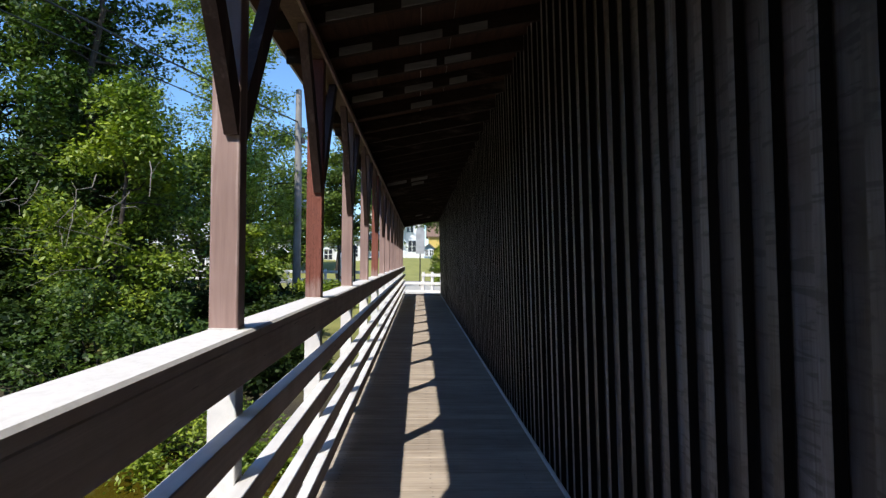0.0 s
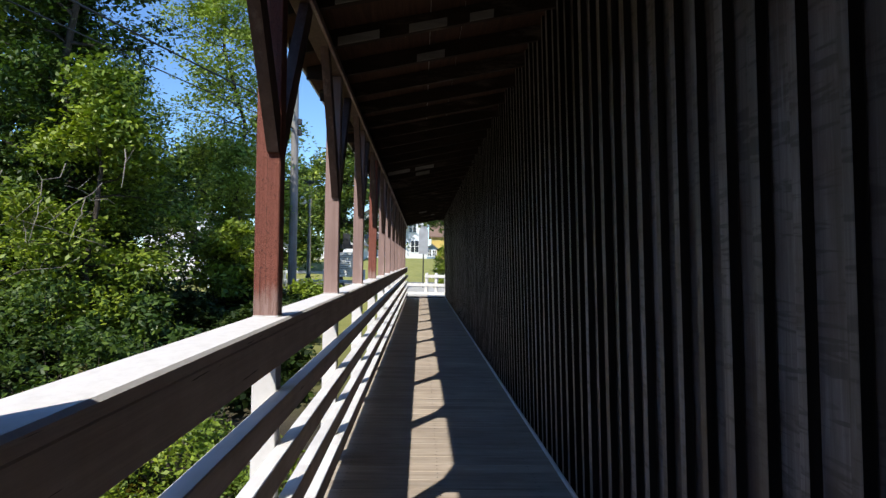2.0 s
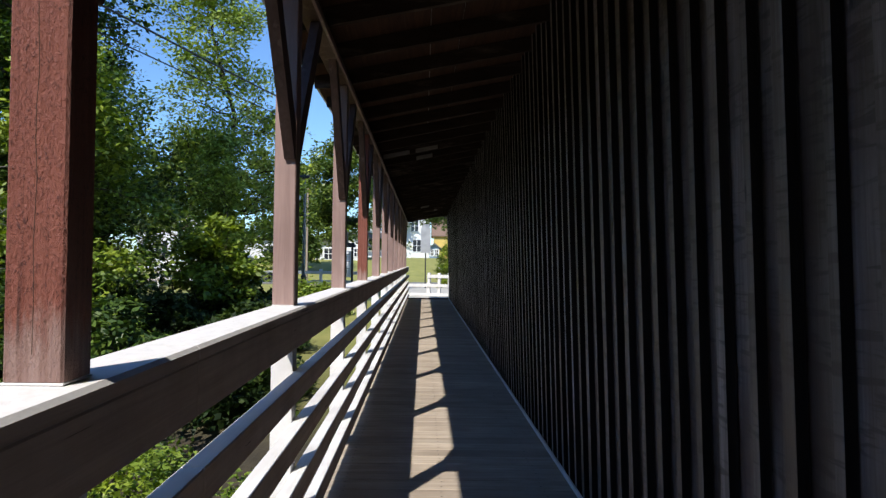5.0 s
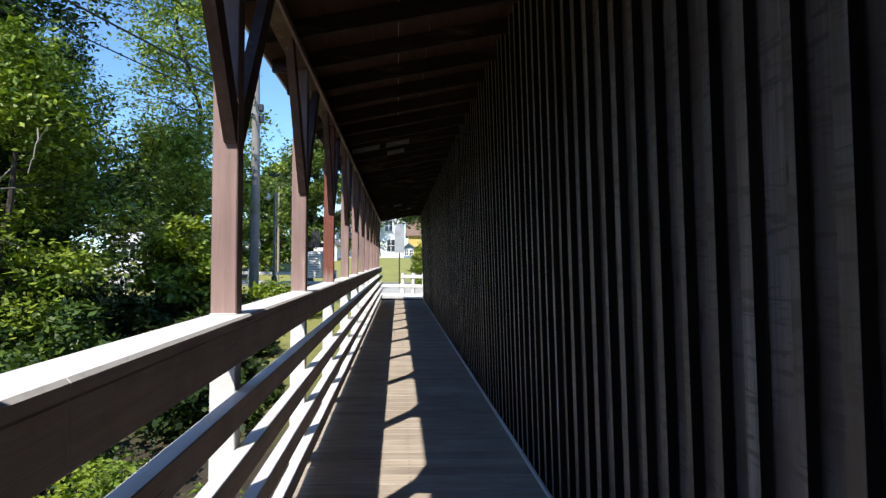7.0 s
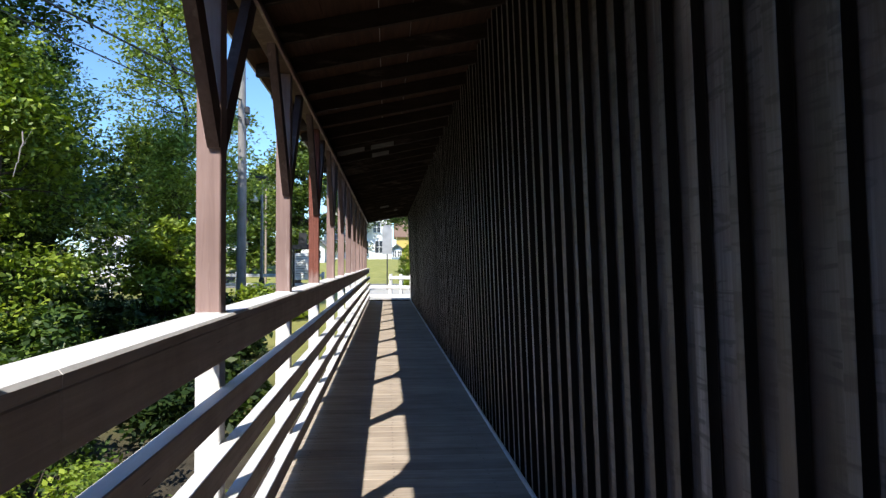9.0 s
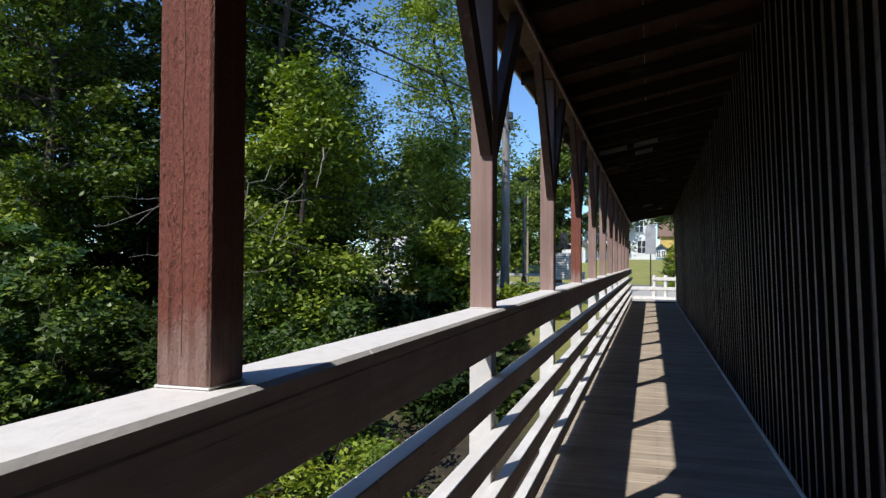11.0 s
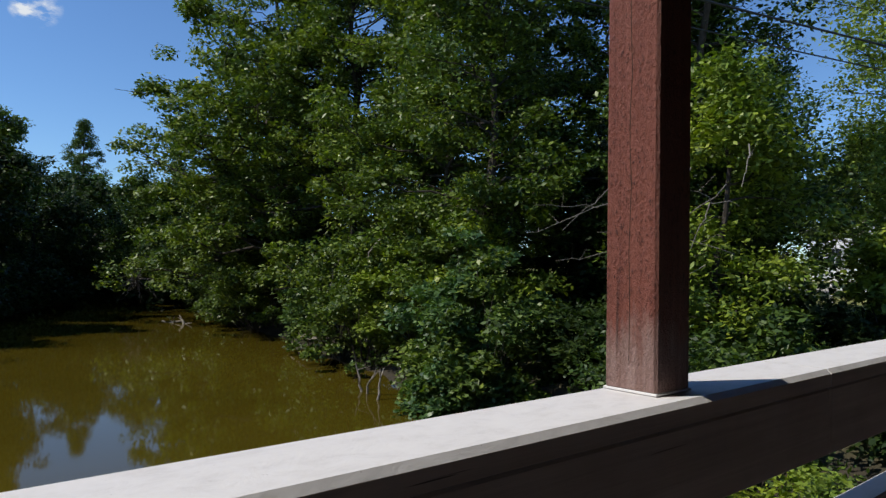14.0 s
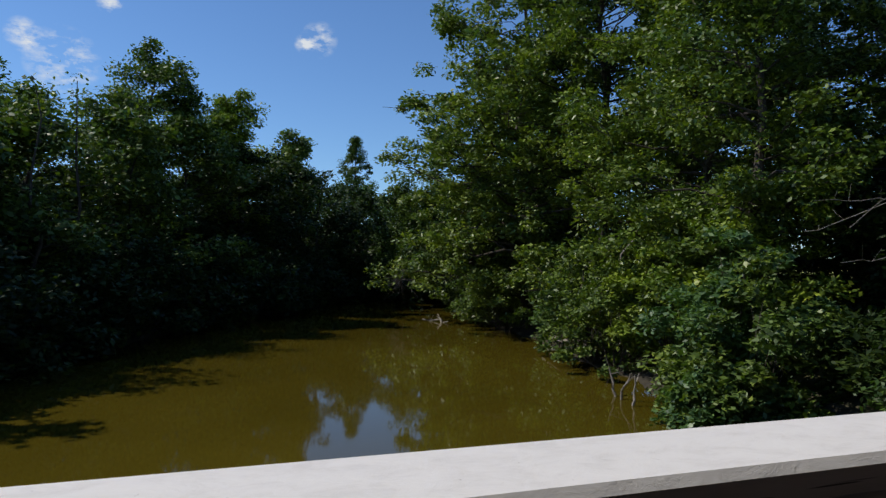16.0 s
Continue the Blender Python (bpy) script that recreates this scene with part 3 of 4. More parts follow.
def tree(name, label, at, height, radius, leaf, seed, clumps=90, per=110, size=0.14, low=0.25, trunk_r=0.16, lean=(0, 0), category="tree", shape=1.0, droop=0.15, spread=0.75, group=""):
    """A tapered trunk with limbs and a crown of leaf clumps on the limbs' ends; low: where the crown begins, as a share of the height."""
    rng = random.Random(seed)
    x, y = at
    z = ground_z(x, y) - 0.15
    ob = thing(name, label, category, (x, y, z), group)
    top = Vector((lean[0], lean[1], height * 0.93))
    spine = crooked(rng, (0, 0, 0), top, 7, 0.07)
    bm = BM()
    tube(bm, spine, [trunk_r * (1 - 0.87 * (i / 6) ** 0.9) for i in range(7)], 8)
    centres = []
    limbs = max(9, clumps // 7)
    for i in range(limbs):
        f = low + (1 - low) * (i + rng.random()) / limbs
        ang = rng.uniform(0, 2 * math.pi)
        prof = math.sin(math.pi * min(1, (0.22 + 0.70 * (f - low) / (1 - low)) ** shape)) ** 0.6
        reach = radius * prof * rng.uniform(0.65, 1.12)
        k = f * 0.93 * 6
        j = min(5, int(k))
        root = spine[j].lerp(spine[j + 1], k - j)
        tip = Vector((root.x + math.cos(ang) * reach, root.y + math.sin(ang) * reach, min(height, root.z + reach * rng.uniform(-0.1, 0.55))))
        lp = crooked(rng, root * 0.98, tip, 5, 0.16)
        r0 = trunk_r * (1 - f * 0.75) * 0.42
        tube(bm, lp, [r0 * (1 - 0.85 * q / 4) for q in range(5)], 5)
        for q in range(7):
            g = 0.35 + 0.7 * rng.random()
            w = min(3, int(min(g, 0.999) * 4))
            c = lp[w].lerp(lp[w + 1], min(g, 1.0) * 4 - w)
            c = c + Vector((rng.gauss(0, 0.28), rng.gauss(0, 0.28), rng.gauss(0.05, 0.24))) * (reach * 0.35 + 0.35)
            centres.append(c)
            if rng.random() < 0.35:
                tube(bm, [lp[w], lp[w].lerp(c, 0.6) + Vector((0, 0, 0.05)), c], [r0 * 0.35, r0 * 0.22, 0.004], 4, False)
    for q in range(8):
        centres.append(top + Vector((rng.gauss(0, 0.3), rng.gauss(0, 0.3), rng.uniform(-0.9, 0.5))) * 0.8)
    part("trunk", bm, M_BARK, ob)
    part("crown", leaf_mesh("crown", centres, per, spread, size, seed, leaf, droop), None, ob)
    return ob


def shrub(label, at, height, radius, leaf, seed, clumps=30, per=110, size=0.12, spread=0.5, category="bush"):
    rng = random.Random(seed)
    x, y = at
    z = ground_z(x, y) - 0.08
    ob = thing("bush", label, category, (x, y, z))
    bm = BM()
    centres = []
    for i in range(clumps):
        ang, r = rng.uniform(0, 2 * math.pi), radius * rng.random() ** 0.5
        h = height * (0.12 + 0.88 * rng.random()) * (1 - 0.45 * (r / radius) ** 2)
        c = Vector((math.cos(ang) * r, math.sin(ang) * r, h))
        centres.append(c)
        if i % 2 == 0:
            tube(bm, crooked(rng, (c.x * 0.15, c.y * 0.15, 0), c, 4, 0.15), [0.022, 0.016, 0.01, 0.004], 4)
    part("stem", bm, M_BARK, ob)
    part("foliage", leaf_mesh("foliage", centres, per, spread, size, seed, leaf, 0.2), None, ob)
    return ob


# river bank by the bridge, from the walk outwards
near_trees = [
    ("tall dark leafy tree with low boughs on the bank", (-8.7, 20.6), 15.5, 2.1, M_LEAF_D, 380, 120, 0.16, 0.08, 0.20),
    ("sunlit yellow-green tree on the bank", (-6.9, 18.2), 7.6, 1.7, M_LEAF_Y, 140, 95, 0.15, 0.10, 0.12),
    ("tall dense tree in shaded green leaning over the bank", (-13.0, 25.2), 16.0, 4.0, M_LEAF_F, 260, 110, 0.17, 0.06, 0.22),
    ("broad dense green tree on the river bank", (-16.1, 19.8), 16.5, 3.7, M_LEAF, 430, 120, 0.17, 0.05, 0.22),
    ("large green tree overhanging the water", (-20.0, 21.2), 19.0, 5.0, M_LEAF_S, 520, 120, 0.19, 0.05, 0.24),
    ("green tree reaching out over the water", (-26.0, 21.2), 22.5, 5.6, M_LEAF_S, 520, 110, 0.21, 0.05, 0.24),
    ("tall green tree on the bank further up the river", (-32.5, 20.4), 23.5, 6.9, M_LEAF_S, 640, 110, 0.24, 0.04, 0.26),
    ("green tree with boughs low over the river", (-38.4, 20.8), 16.5, 5.4, M_LEAF_S, 420, 100, 0.26, 0.10, 0.24),
    ("dark tree with boughs low over the river", (-50.0, 25.0), 10.5, 5.0, M_LEAF_F, 320, 90, 0.30, 0.0, 0.24),
    ("tall airy tree with thin yellow-green foliage", (-6.8, 29.0), 15.2, 2.6, M_LEAF_A, 420, 80, 0.15, 0.14, 0.14),
    ("slender blue-green tree behind the bank trees", (-10.0, 27.5), 9.4, 2.6, M_LEAF_B, 200, 100, 0.15, 0.30, 0.12),
    ("small bright green tree with open crown", (-5.7, 26.0), 6.6, 1.3, M_LEAF_A, 120, 100, 0.13, 0.06, 0.08),
    ("dark green tree in the thicket behind", (-14.5, 25.0), 13.0, 4.2, M_LEAF_D, 190, 80, 0.26, 0.04, 0.2),
    ("dark green tree in the thicket behind", (-22.0, 27.0), 14.0, 4.5, M_LEAF_D, 180, 80, 0.28, 0.04, 0.2),
    ("dark green tree in the thicket behind", (-30.0, 29.0), 13.0, 4.5, M_LEAF_D, 170, 80, 0.30, 0.04, 0.2),
]
for i, (label, at, h, r, m, cl, per, size, low, tr) in enumerate(near_trees):
    tree("tree", label, at, h, r, m, 11 + i, cl, per, size, low, tr)
# low growth on the bank
low_growth = [(-2.1, 10.4, 1.4, 1.0, M_LEAF), (-2.8, 12.4, 2.0, 1.4, M_LEAF_Y), (-4.4, 13.8, 2.6, 1.6, M_LEAF_D), (-6.2, 15.2, 3.0, 1.6, M_LEAF_D), (-11.9, 15.8, 4.4, 1.7, M_LEAF),
              (-13.0, 16.4, 4.8, 2.0, M_LEAF_B), (-14.9, 17.4, 4.6, 1.7, M_LEAF), (-17.2, 17.9, 4.8, 1.9, M_LEAF_Y), (-19.2, 17.2, 4.4, 2.1, M_LEAF), (-21.4, 17.6, 4.4, 2.2, M_LEAF), (-23.4, 19.3, 4.4, 2.0, M_LEAF), (-26.4, 20.2, 4.6, 2.1, M_LEAF_B),
              (-29.4, 20.4, 4.6, 2.2, M_LEAF), (-32.5, 19.6, 4.6, 2.8, M_LEAF), (-36.5, 20.6, 4.4, 2.6, M_LEAF_D), (-42, 22.4, 4.4, 2.6, M_LEAF_F), (-46.5, 23.6, 4.4, 2.8, M_LEAF_F), (-2.8, 16.8, 1.1, 1.2, M_LEAF_F), (-3.4, 20.0, 1.2, 1.2, M_LEAF_F), (-4.4, 23.0, 1.4, 1.3, M_LEAF_F),
              (-6.4, 20.4, 1.7, 1.5, M_LEAF_F), (-3.0, 26.0, 1.2, 1.0, M_LEAF_Y), (-4.9, 22.4, 3.2, 1.0, M_LEAF_Y), (-14.6, 18.5, 6.0, 2.0, M_LEAF_Y), (-18.2, 19.5, 6.0, 2.4, M_LEAF), (-5.2, 17.6, 2.0, 1.5, M_LEAF_D), (-10.0, 17.6, 2.0, 1.3, M_LEAF_F), (-8.7, 17.0, 1.8, 1.2, M_LEAF_F), (-9.6, 19.4, 2.4, 1.4, M_LEAF_F), (-13.2, 15.9, 2.2, 1.2, M_LEAF), (-12.0, 15.2, 1.8, 1.2, M_LEAF_B)]
for i, (x, y, h, r, m) in enumerate(low_growth):
    shrub("leafy undergrowth bush on the river bank", (x, y), h, r, m, 40 + i, 26 + int(11 * r), (220 if i < 2 else 120) if i < 4 else 150, (0.10 if i < 2 else 0.12) if i < 4 else 0.18, 0.52)
shrub("open leafy bush in front of the houses", (-7.3, 25.0), 3.8, 1.7, M_LEAF_D, 77, 30, 75, 0.14, 0.6)
shrub("open leafy bush in front of the houses", (-9.4, 26.4), 4.2, 1.6, M_LEAF, 78, 26, 75, 0.14, 0.6)
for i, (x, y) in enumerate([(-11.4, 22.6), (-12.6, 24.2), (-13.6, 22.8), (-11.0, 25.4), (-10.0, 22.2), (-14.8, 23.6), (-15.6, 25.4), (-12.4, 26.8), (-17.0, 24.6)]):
    shrub("thicket coloured dark for the shade of the bank trees", (x, y), 5.6, 1.9, M_LEAF_F, 500 + i, 64, 90, 0.24, 0.85)
shrub("leafy bush in front of the houses", (-7.9, 22.0), 3.2, 1.2, M_LEAF_D, 79, 30, 110, 0.14, 0.5)
tree("tree", "dense green tree standing behind the bank trees", (-29.0, 23.5), 23.5, 6.2, M_LEAF, 360, 420, 80, 0.24, 0.3, 0.24)
# opposite bank, against the light; trees beyond x = -22 towards the bridge are unseen, added to block light
far_trees = [(-25, -7.0, 8.9, 4.2, M_LEAF_D), (-29.5, -4.6, 8.6, 4.0, M_LEAF_D), (-33, -2.6, 9.9, 4.2, M_LEAF), (-38, 0.6, 11.4, 4.2, M_LEAF), (-43, 3.6, 11.4, 4.2, M_LEAF), (-48, 7.0, 10.6, 4.4, M_LEAF_F), (-54, 10.5, 10.7, 4.4, M_LEAF_F),
             (-60, 14.5, 10.7, 4.8, M_LEAF_F), (-66, 19.0, 10.8, 5.0, M_LEAF_F), (-73, 22, 11.7, 5.2, M_LEAF_D), (-74, 30, 12.4, 5.5, M_LEAF_D), (-66, 29, 11.2, 5.5, M_LEAF_D), (-57, 26, 10.2, 5.0, M_LEAF_D), (-20.5, -9.5, 10.1, 4.2, M_LEAF_D), (-40, -6, 12.2, 4.6, M_LEAF), (-50, -0.5, 13.6, 4.4, M_LEAF), (-60, 6, 12.6, 4.4, M_LEAF),
             (-15, -11, 10.6, 4.4, M_LEAF_D), (-9, -13, 10.6, 4.4, M_LEAF_D), (-28, -12, 10.6, 4.8, M_LEAF_D), (-4, -15, 9.7, 4.0, M_LEAF_D), (-86, 22, 12.6, 5.4, M_LEAF_D), (-88, 30, 13.6, 5.6, M_LEAF_D), (-80, 34, 12.8, 5.4, M_LEAF_D), (-61, 22.8, 12.6, 3.4, M_LEAF_D), (-59, 24.6, 12.8, 3.6, M_LEAF_D)]
for i, (x, y, h, r, m) in enumerate(far_trees):
    tree("tree", "dark tree against the light on the far bank", (x, y), h, r, m, 80 + i, 220, 75 if -62 < x < -24 else 34, 0.28 if -62 < x < -24 else 0.42, 0.0, 0.2, spread=1.0)
for i, (label, x, y, h, r, m, low) in enumerate([("tall round-topped tree rising above the far bank", -43.7, 1.4, 15.4, 3.6, M_LEAF, 0.30),
                                                 ("slim yellow-green tree rising above the far bank", -49.9, 7.2, 15.0, 2.3, M_LEAF_Y, 0.35),
                                                 ("slim green tree rising above the far bank", -55.9, 11.2, 13.6, 2.3, M_LEAF, 0.35)]):
    tree("tree", label, (x, y), h, r, m, 400 + i, 190, 110, 0.24, low, 0.2, spread=0.9)


def spruce(label, at, height, radius, seed):
    """A pointed conifer: a straight trunk with tiers of drooping boughs."""
    rng = random.Random(seed)
    x, y = at
    ob = thing("spruce", label, "tree", (x, y, ground_z(x, y) - 0.15))
    bm = BM()
    tube(bm, [(0, 0, 0), (0, 0, height * 0.5), (0, 0, height)], [0.24, 0.15, 0.015], 8)
    centres = []
    for t in range(26):
        f = t / 25
        r = radius * (1 - f) ** 0.85 + 0.06
        for q in range(int(9 * (1 - f)) + 6):
            ang = rng.uniform(0, 2 * math.pi)
            g = r * rng.uniform(0.45, 1.05)
            z = height * (0.12 + 0.87 * f) - 0.22 * g
            c = Vector((math.cos(ang) * g, math.sin(ang) * g, z))
            centres.append(c)
            if q % 2 == 0:
                tube(bm, [(0, 0, z + 0.3 * g), c], [0.04 * (1 - f) + 0.008, 0.006], 4)
    part("trunk", bm, M_BARK, ob)
    part("crown", leaf_mesh("crown", centres, 130, 0.8, 0.26, seed, M_LEAF_D, 0.35, 0.6), None, ob)


spruce("pointed dark spruce above the trees at the river bend", (-90.7, 24.8), 18.6, 6.5, 611)
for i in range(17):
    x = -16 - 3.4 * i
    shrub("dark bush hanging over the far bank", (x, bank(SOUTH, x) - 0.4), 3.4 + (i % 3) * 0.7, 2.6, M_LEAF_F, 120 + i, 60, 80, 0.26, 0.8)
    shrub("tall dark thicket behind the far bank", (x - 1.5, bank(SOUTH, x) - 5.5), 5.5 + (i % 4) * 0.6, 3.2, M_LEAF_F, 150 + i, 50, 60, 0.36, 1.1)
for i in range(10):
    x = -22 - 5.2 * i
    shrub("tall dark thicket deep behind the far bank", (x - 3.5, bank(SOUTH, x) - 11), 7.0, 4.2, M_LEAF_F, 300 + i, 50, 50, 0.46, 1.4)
for i, (x, y) in enumerate([(-38, 27.5), (-45.5, 28), (-53, 30)]):
    tree("tree", "dark green tree in the thicket behind", (x, y), 12.0, 4.8, M_LEAF_D, 340 + i, 170, 60, 0.36, 0.02, 0.2, spread=1.0)
for i, (x, y, h) in enumerate([(-31.5, -0.6, 11.0), (-29.8, -1.8, 10.2), (-36.0, 1.4, 11.5)]):
    tree("tree", "bare grey half-dead tree on the far bank", (x, y), h, 2.2, M_LEAF, 320 + i, 90, 5, 0.2, 0.25, 0.12)
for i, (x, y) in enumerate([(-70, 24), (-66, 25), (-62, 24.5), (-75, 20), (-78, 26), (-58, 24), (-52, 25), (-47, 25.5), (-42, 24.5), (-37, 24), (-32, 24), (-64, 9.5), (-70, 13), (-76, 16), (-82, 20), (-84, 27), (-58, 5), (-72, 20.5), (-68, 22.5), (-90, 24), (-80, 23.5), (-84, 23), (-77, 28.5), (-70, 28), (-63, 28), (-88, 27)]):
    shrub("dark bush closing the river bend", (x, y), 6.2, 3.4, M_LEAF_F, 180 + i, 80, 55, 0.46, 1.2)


# ---- beyond the bridge ----
def clapboard_house(label, at, w, d, h, rise, wallm, roofm, turn=0, windows=(), porch=None):
    """A gabled house: walls, roof, windows with frames; windows: (x, z, width, height) on the side that faces the bridge."""
    z = min(ground_z(*at), 1.9)
    ob = thing("house", label, "house", (at[0], at[1], z - 0.1), turn=turn)
    bm = BM()
    prism(bm, [(-w / 2, 0), (w / 2, 0), (w / 2, h), (0, h + rise), (-w / 2, h)], "y", 0, d)
    part("wall", bm, wallm, ob)
    n = int(h / 0.22)
    bm = BM()
    for i in range(n):
        boxed(bm, -w / 2 - 0.015, w / 2 + 0.015, -0.02, -0.002, 0.25 + i * 0.22, 0.25 + i * 0.22 + 0.205)
    part("siding", bm, wallm, ob)
    for s in (-1, 1):
        bm = BM()
        e = 0.35
        dz = rise / (w / 2) * e
        prism(bm, [(0, h + rise + 0.02), (s * (w / 2 + e), h - dz + 0.02), (s * (w / 2 + e), h - dz + 0.16), (0, h + rise + 0.18)], "y", -0.4, d + 0.4)
        part("roof", bm, roofm, ob)
    for x, wz, ww, wh in windows:
        bm = BM()
        boxed(bm, x - ww / 2 - 0.1, x + ww / 2 + 0.1, -0.07, -0.022, wz - 0.1, wz + wh + 0.1)
        win = part("window", bm, M_HWHITE, ob)
        bm = BM()
        boxed(bm, x - ww / 2, x + ww / 2, -0.085, -0.072, wz, wz + wh)
        part("pane", bm, M_GLASS, win, "dark window glass")
        bm = BM()
        boxed(bm, x - 0.03, x + 0.03, -0.1, -0.086, wz, wz + wh)
        boxed(bm, x - ww / 2, x + ww / 2, -0.1, -0.086, wz + wh / 2 - 0.025, wz + wh / 2 + 0.025)
        part("glazing_bar", bm, M_HWHITE, win)
    if porch:
        x0, x1, ph, pm = porch
        bm = BM()
        prism(bm, [(-2.0, ph), (-0.1, ph + 0.7), (-0.1, ph + 0.85), (-2.1, ph + 0.12)], "x", x0, x1)
        part("porch_roof", bm, roofm, ob)
        bm = BM()
        boxed(bm, x0, x1, -2.0, -0.03, 0, 0.35)
        part("porch_floor", bm, pm, ob)
        k = 4
        for i in range(k):
            x = x0 + 0.1 + (x1 - x0 - 0.2) * i / (k - 1)
            bm = BM()
            boxed(bm, x - 0.07, x + 0.07, -1.95, -1.81, 0.352, ph - 0.002, 0.01)
            part("porch_post", bm, pm, ob)
        bm = BM()
        boxed(bm, x0, x1, -1.92, -1.84, 0.95, 1.03)
        part("porch_rail", bm, M_HWHITE, ob)
    return ob


clapboard_house("white two-storey clapboard house with a porch", (-3.0, 94), 8.6, 9, 5.8, 2.6, M_HWHITE, M_ROOFGREY, 0,
                [(-3.0, 1.0, 1.0, 1.5), (-1.4, 1.0, 0.9, 1.5), (-0.3, 0.9, 0.9, 1.6), (0.9, 0.9, 0.9, 1.6), (2.7, 1.0, 1.0, 1.5), (-2.4, 3.6, 0.9, 1.4), (0.0, 3.6, 0.9, 1.4), (2.4, 3.6, 0.9, 1.4)], (-3.8, -0.2, 2.5, M_HWHITE))
clapboard_house("small pale blue porch house beside the white one", (1.97, 93), 1.2, 5, 1.5, 0.45, M_BLUETRIM, M_ROOFGREY, 0, [(-0.3, 0.5, 0.36, 0.75), (0.3, 0.5, 0.36, 0.75)])
clapboard_house("yellow house under a brown shingle roof", (13.2, 116.5), 9, 11, 3.8, 2.7, M_HYELLOW, M_ROOFBROWN, 90, [(-2.5, 1.0, 0.9, 1.4), (2.0, 1.0, 0.9, 1.4)])
clapboard_house("long low white building beyond the street", (-15.8, 71), 11, 7, 1.6, 0.55, M_HWHITE, M_ROOFGREY, 0, [(-4.0, 0.7, 0.9, 0.6), (-1.5, 0.7, 0.9, 0.6), (1.6, 0.7, 0.9, 0.6), (4.4, 0.3, 0.7, 1.1)])
clapboard_house("white garage with a gable roof", (-6.4, 70), 2.6, 6, 1.7, 0.95, M_HWHITE, M_ROOFGREY, 0, [(0.7, 0.5, 0.5, 0.7)])
clapboard_house("low white wing with a dark open porch", (-8.8, 70.6), 2.1, 5, 1.45, 0.4, M_HWHITE, M_ROOFGREY, 0, [(0.35, 0.15, 0.8, 1.0), (-0.6, 0.5, 0.4, 0.5)])
clapboard_house("white house half hidden behind the trees", (-19.5, 62), 7, 6, 3.8, 1.8, M_HWHITE, M_ROOFGREY, 0, [(-1.5, 1.2, 0.9, 1.3), (1.2, 1.2, 0.9, 1.3)])

# trees round the street
tree("tree", "street tree with a dark trunk and spreading crown", (-3.6, 39.5), 9.0, 1.7, M_LEAF, 201, 170, 90, 0.20, 0.36, 0.24)
tree("tree", "broad street tree with boughs over the walk's end", (3.5, 45.5), 10.5, 5.6, M_LEAF_D, 202, 440, 90, 0.20, 0.34, 0.26)
for i, (x, y, h, r, m) in enumerate([(-12, 88, 13, 5, M_LEAF_D), (-20, 92, 14, 5.5, M_LEAF), (-28, 86, 13, 5.5, M_LEAF_D), (-36, 80, 14, 5.5, M_LEAF), (-5, 95, 13, 5, M_LEAF_D), (12, 100, 13, 5, M_LEAF), (-46, 70, 14, 6, M_LEAF_D), (-15.5, 52, 10, 4.0, M_LEAF), (-24, 50, 12, 4.4, M_LEAF_D), (-10.5, 62, 8, 3.0, M_LEAF), (-18, 40, 11, 4.2, M_LEAF_D), (-29, 42, 13, 5, M_LEAF), (20, 70, 12, 5, M_LEAF)]):
    tree("tree", "leafy green tree in the distance beyond the street", (x, y), h, r, m, 210 + i, 130, 52, 0.44, 0.10, 0.22, spread=1.1)
shrub("bright green clipped shrub by the street", (1.98, 43.5), 3.0, 0.5, M_LEAF_Y, 230, 40, 120, 0.12, 0.35)
shrub("bright green shrub by the street", (2.3, 44.5), 3.3, 0.8, M_LEAF_Y, 231, 40, 120, 0.12, 0.35)


# utility pole, cables, lamps
def pole_thing():
    ob = thing("utility_pole", "weathered grey wooden utility pole with fittings", "utility pole", (-4.2, 28.0, ground_z(-4.2, 28) - 0.2))
    bm = BM()
    tube(bm, [(0, 0, 0), (0.02, 0, 4.5), (0, 0, 8.65)], [0.17, 0.15, 0.12], 14)
    part("shaft", bm, M_POLE, ob)
    bm = BM()
    lathe(bm, [(0.125, 8.62), (0.13, 8.66), (0.05, 8.72)], 12)
    part("cap", bm, M_STEEL, ob)
    for z in (6.55, 6.95):
        bm = BM()
        boxed(bm, 0.11, 0.26, -0.1, 0.1, z, z + 0.22, 0.015)
        part("junction_box", bm, M_BLACK, ob)
    return ob


pole_thing()


def cable(label, a, b, sag, r):
    pts = [Vector(a).lerp(Vector(b), i / 24) - Vector((0, 0, 4 * sag * (i / 24) * (1 - i / 24))) for i in range(25)]
    bm = BM()
    tube(bm, pts, r, 6)
    solid("cable", bm, M_CABLE, label, "cable")


cable("thick black cable strung from the utility pole", (-4.2, 27.9, 6.95), (-13.5, -9.0, 8.0), 0.35, 0.028)
cable("thin black cable strung from the utility pole", (-4.2, 27.9, 6.35), (-13.5, -9.0, 7.3), 0.35, 0.018)
cable("thin black cable running on beyond the pole", (-4.2, 28.1, 6.7), (-30.0, 60.0, 6.6), 0.4, 0.013)
cable("thin black cable running on along the street", (-4.2, 28.1, 4.4), (-40.0, 52.0, 4.6), 0.3, 0.013)


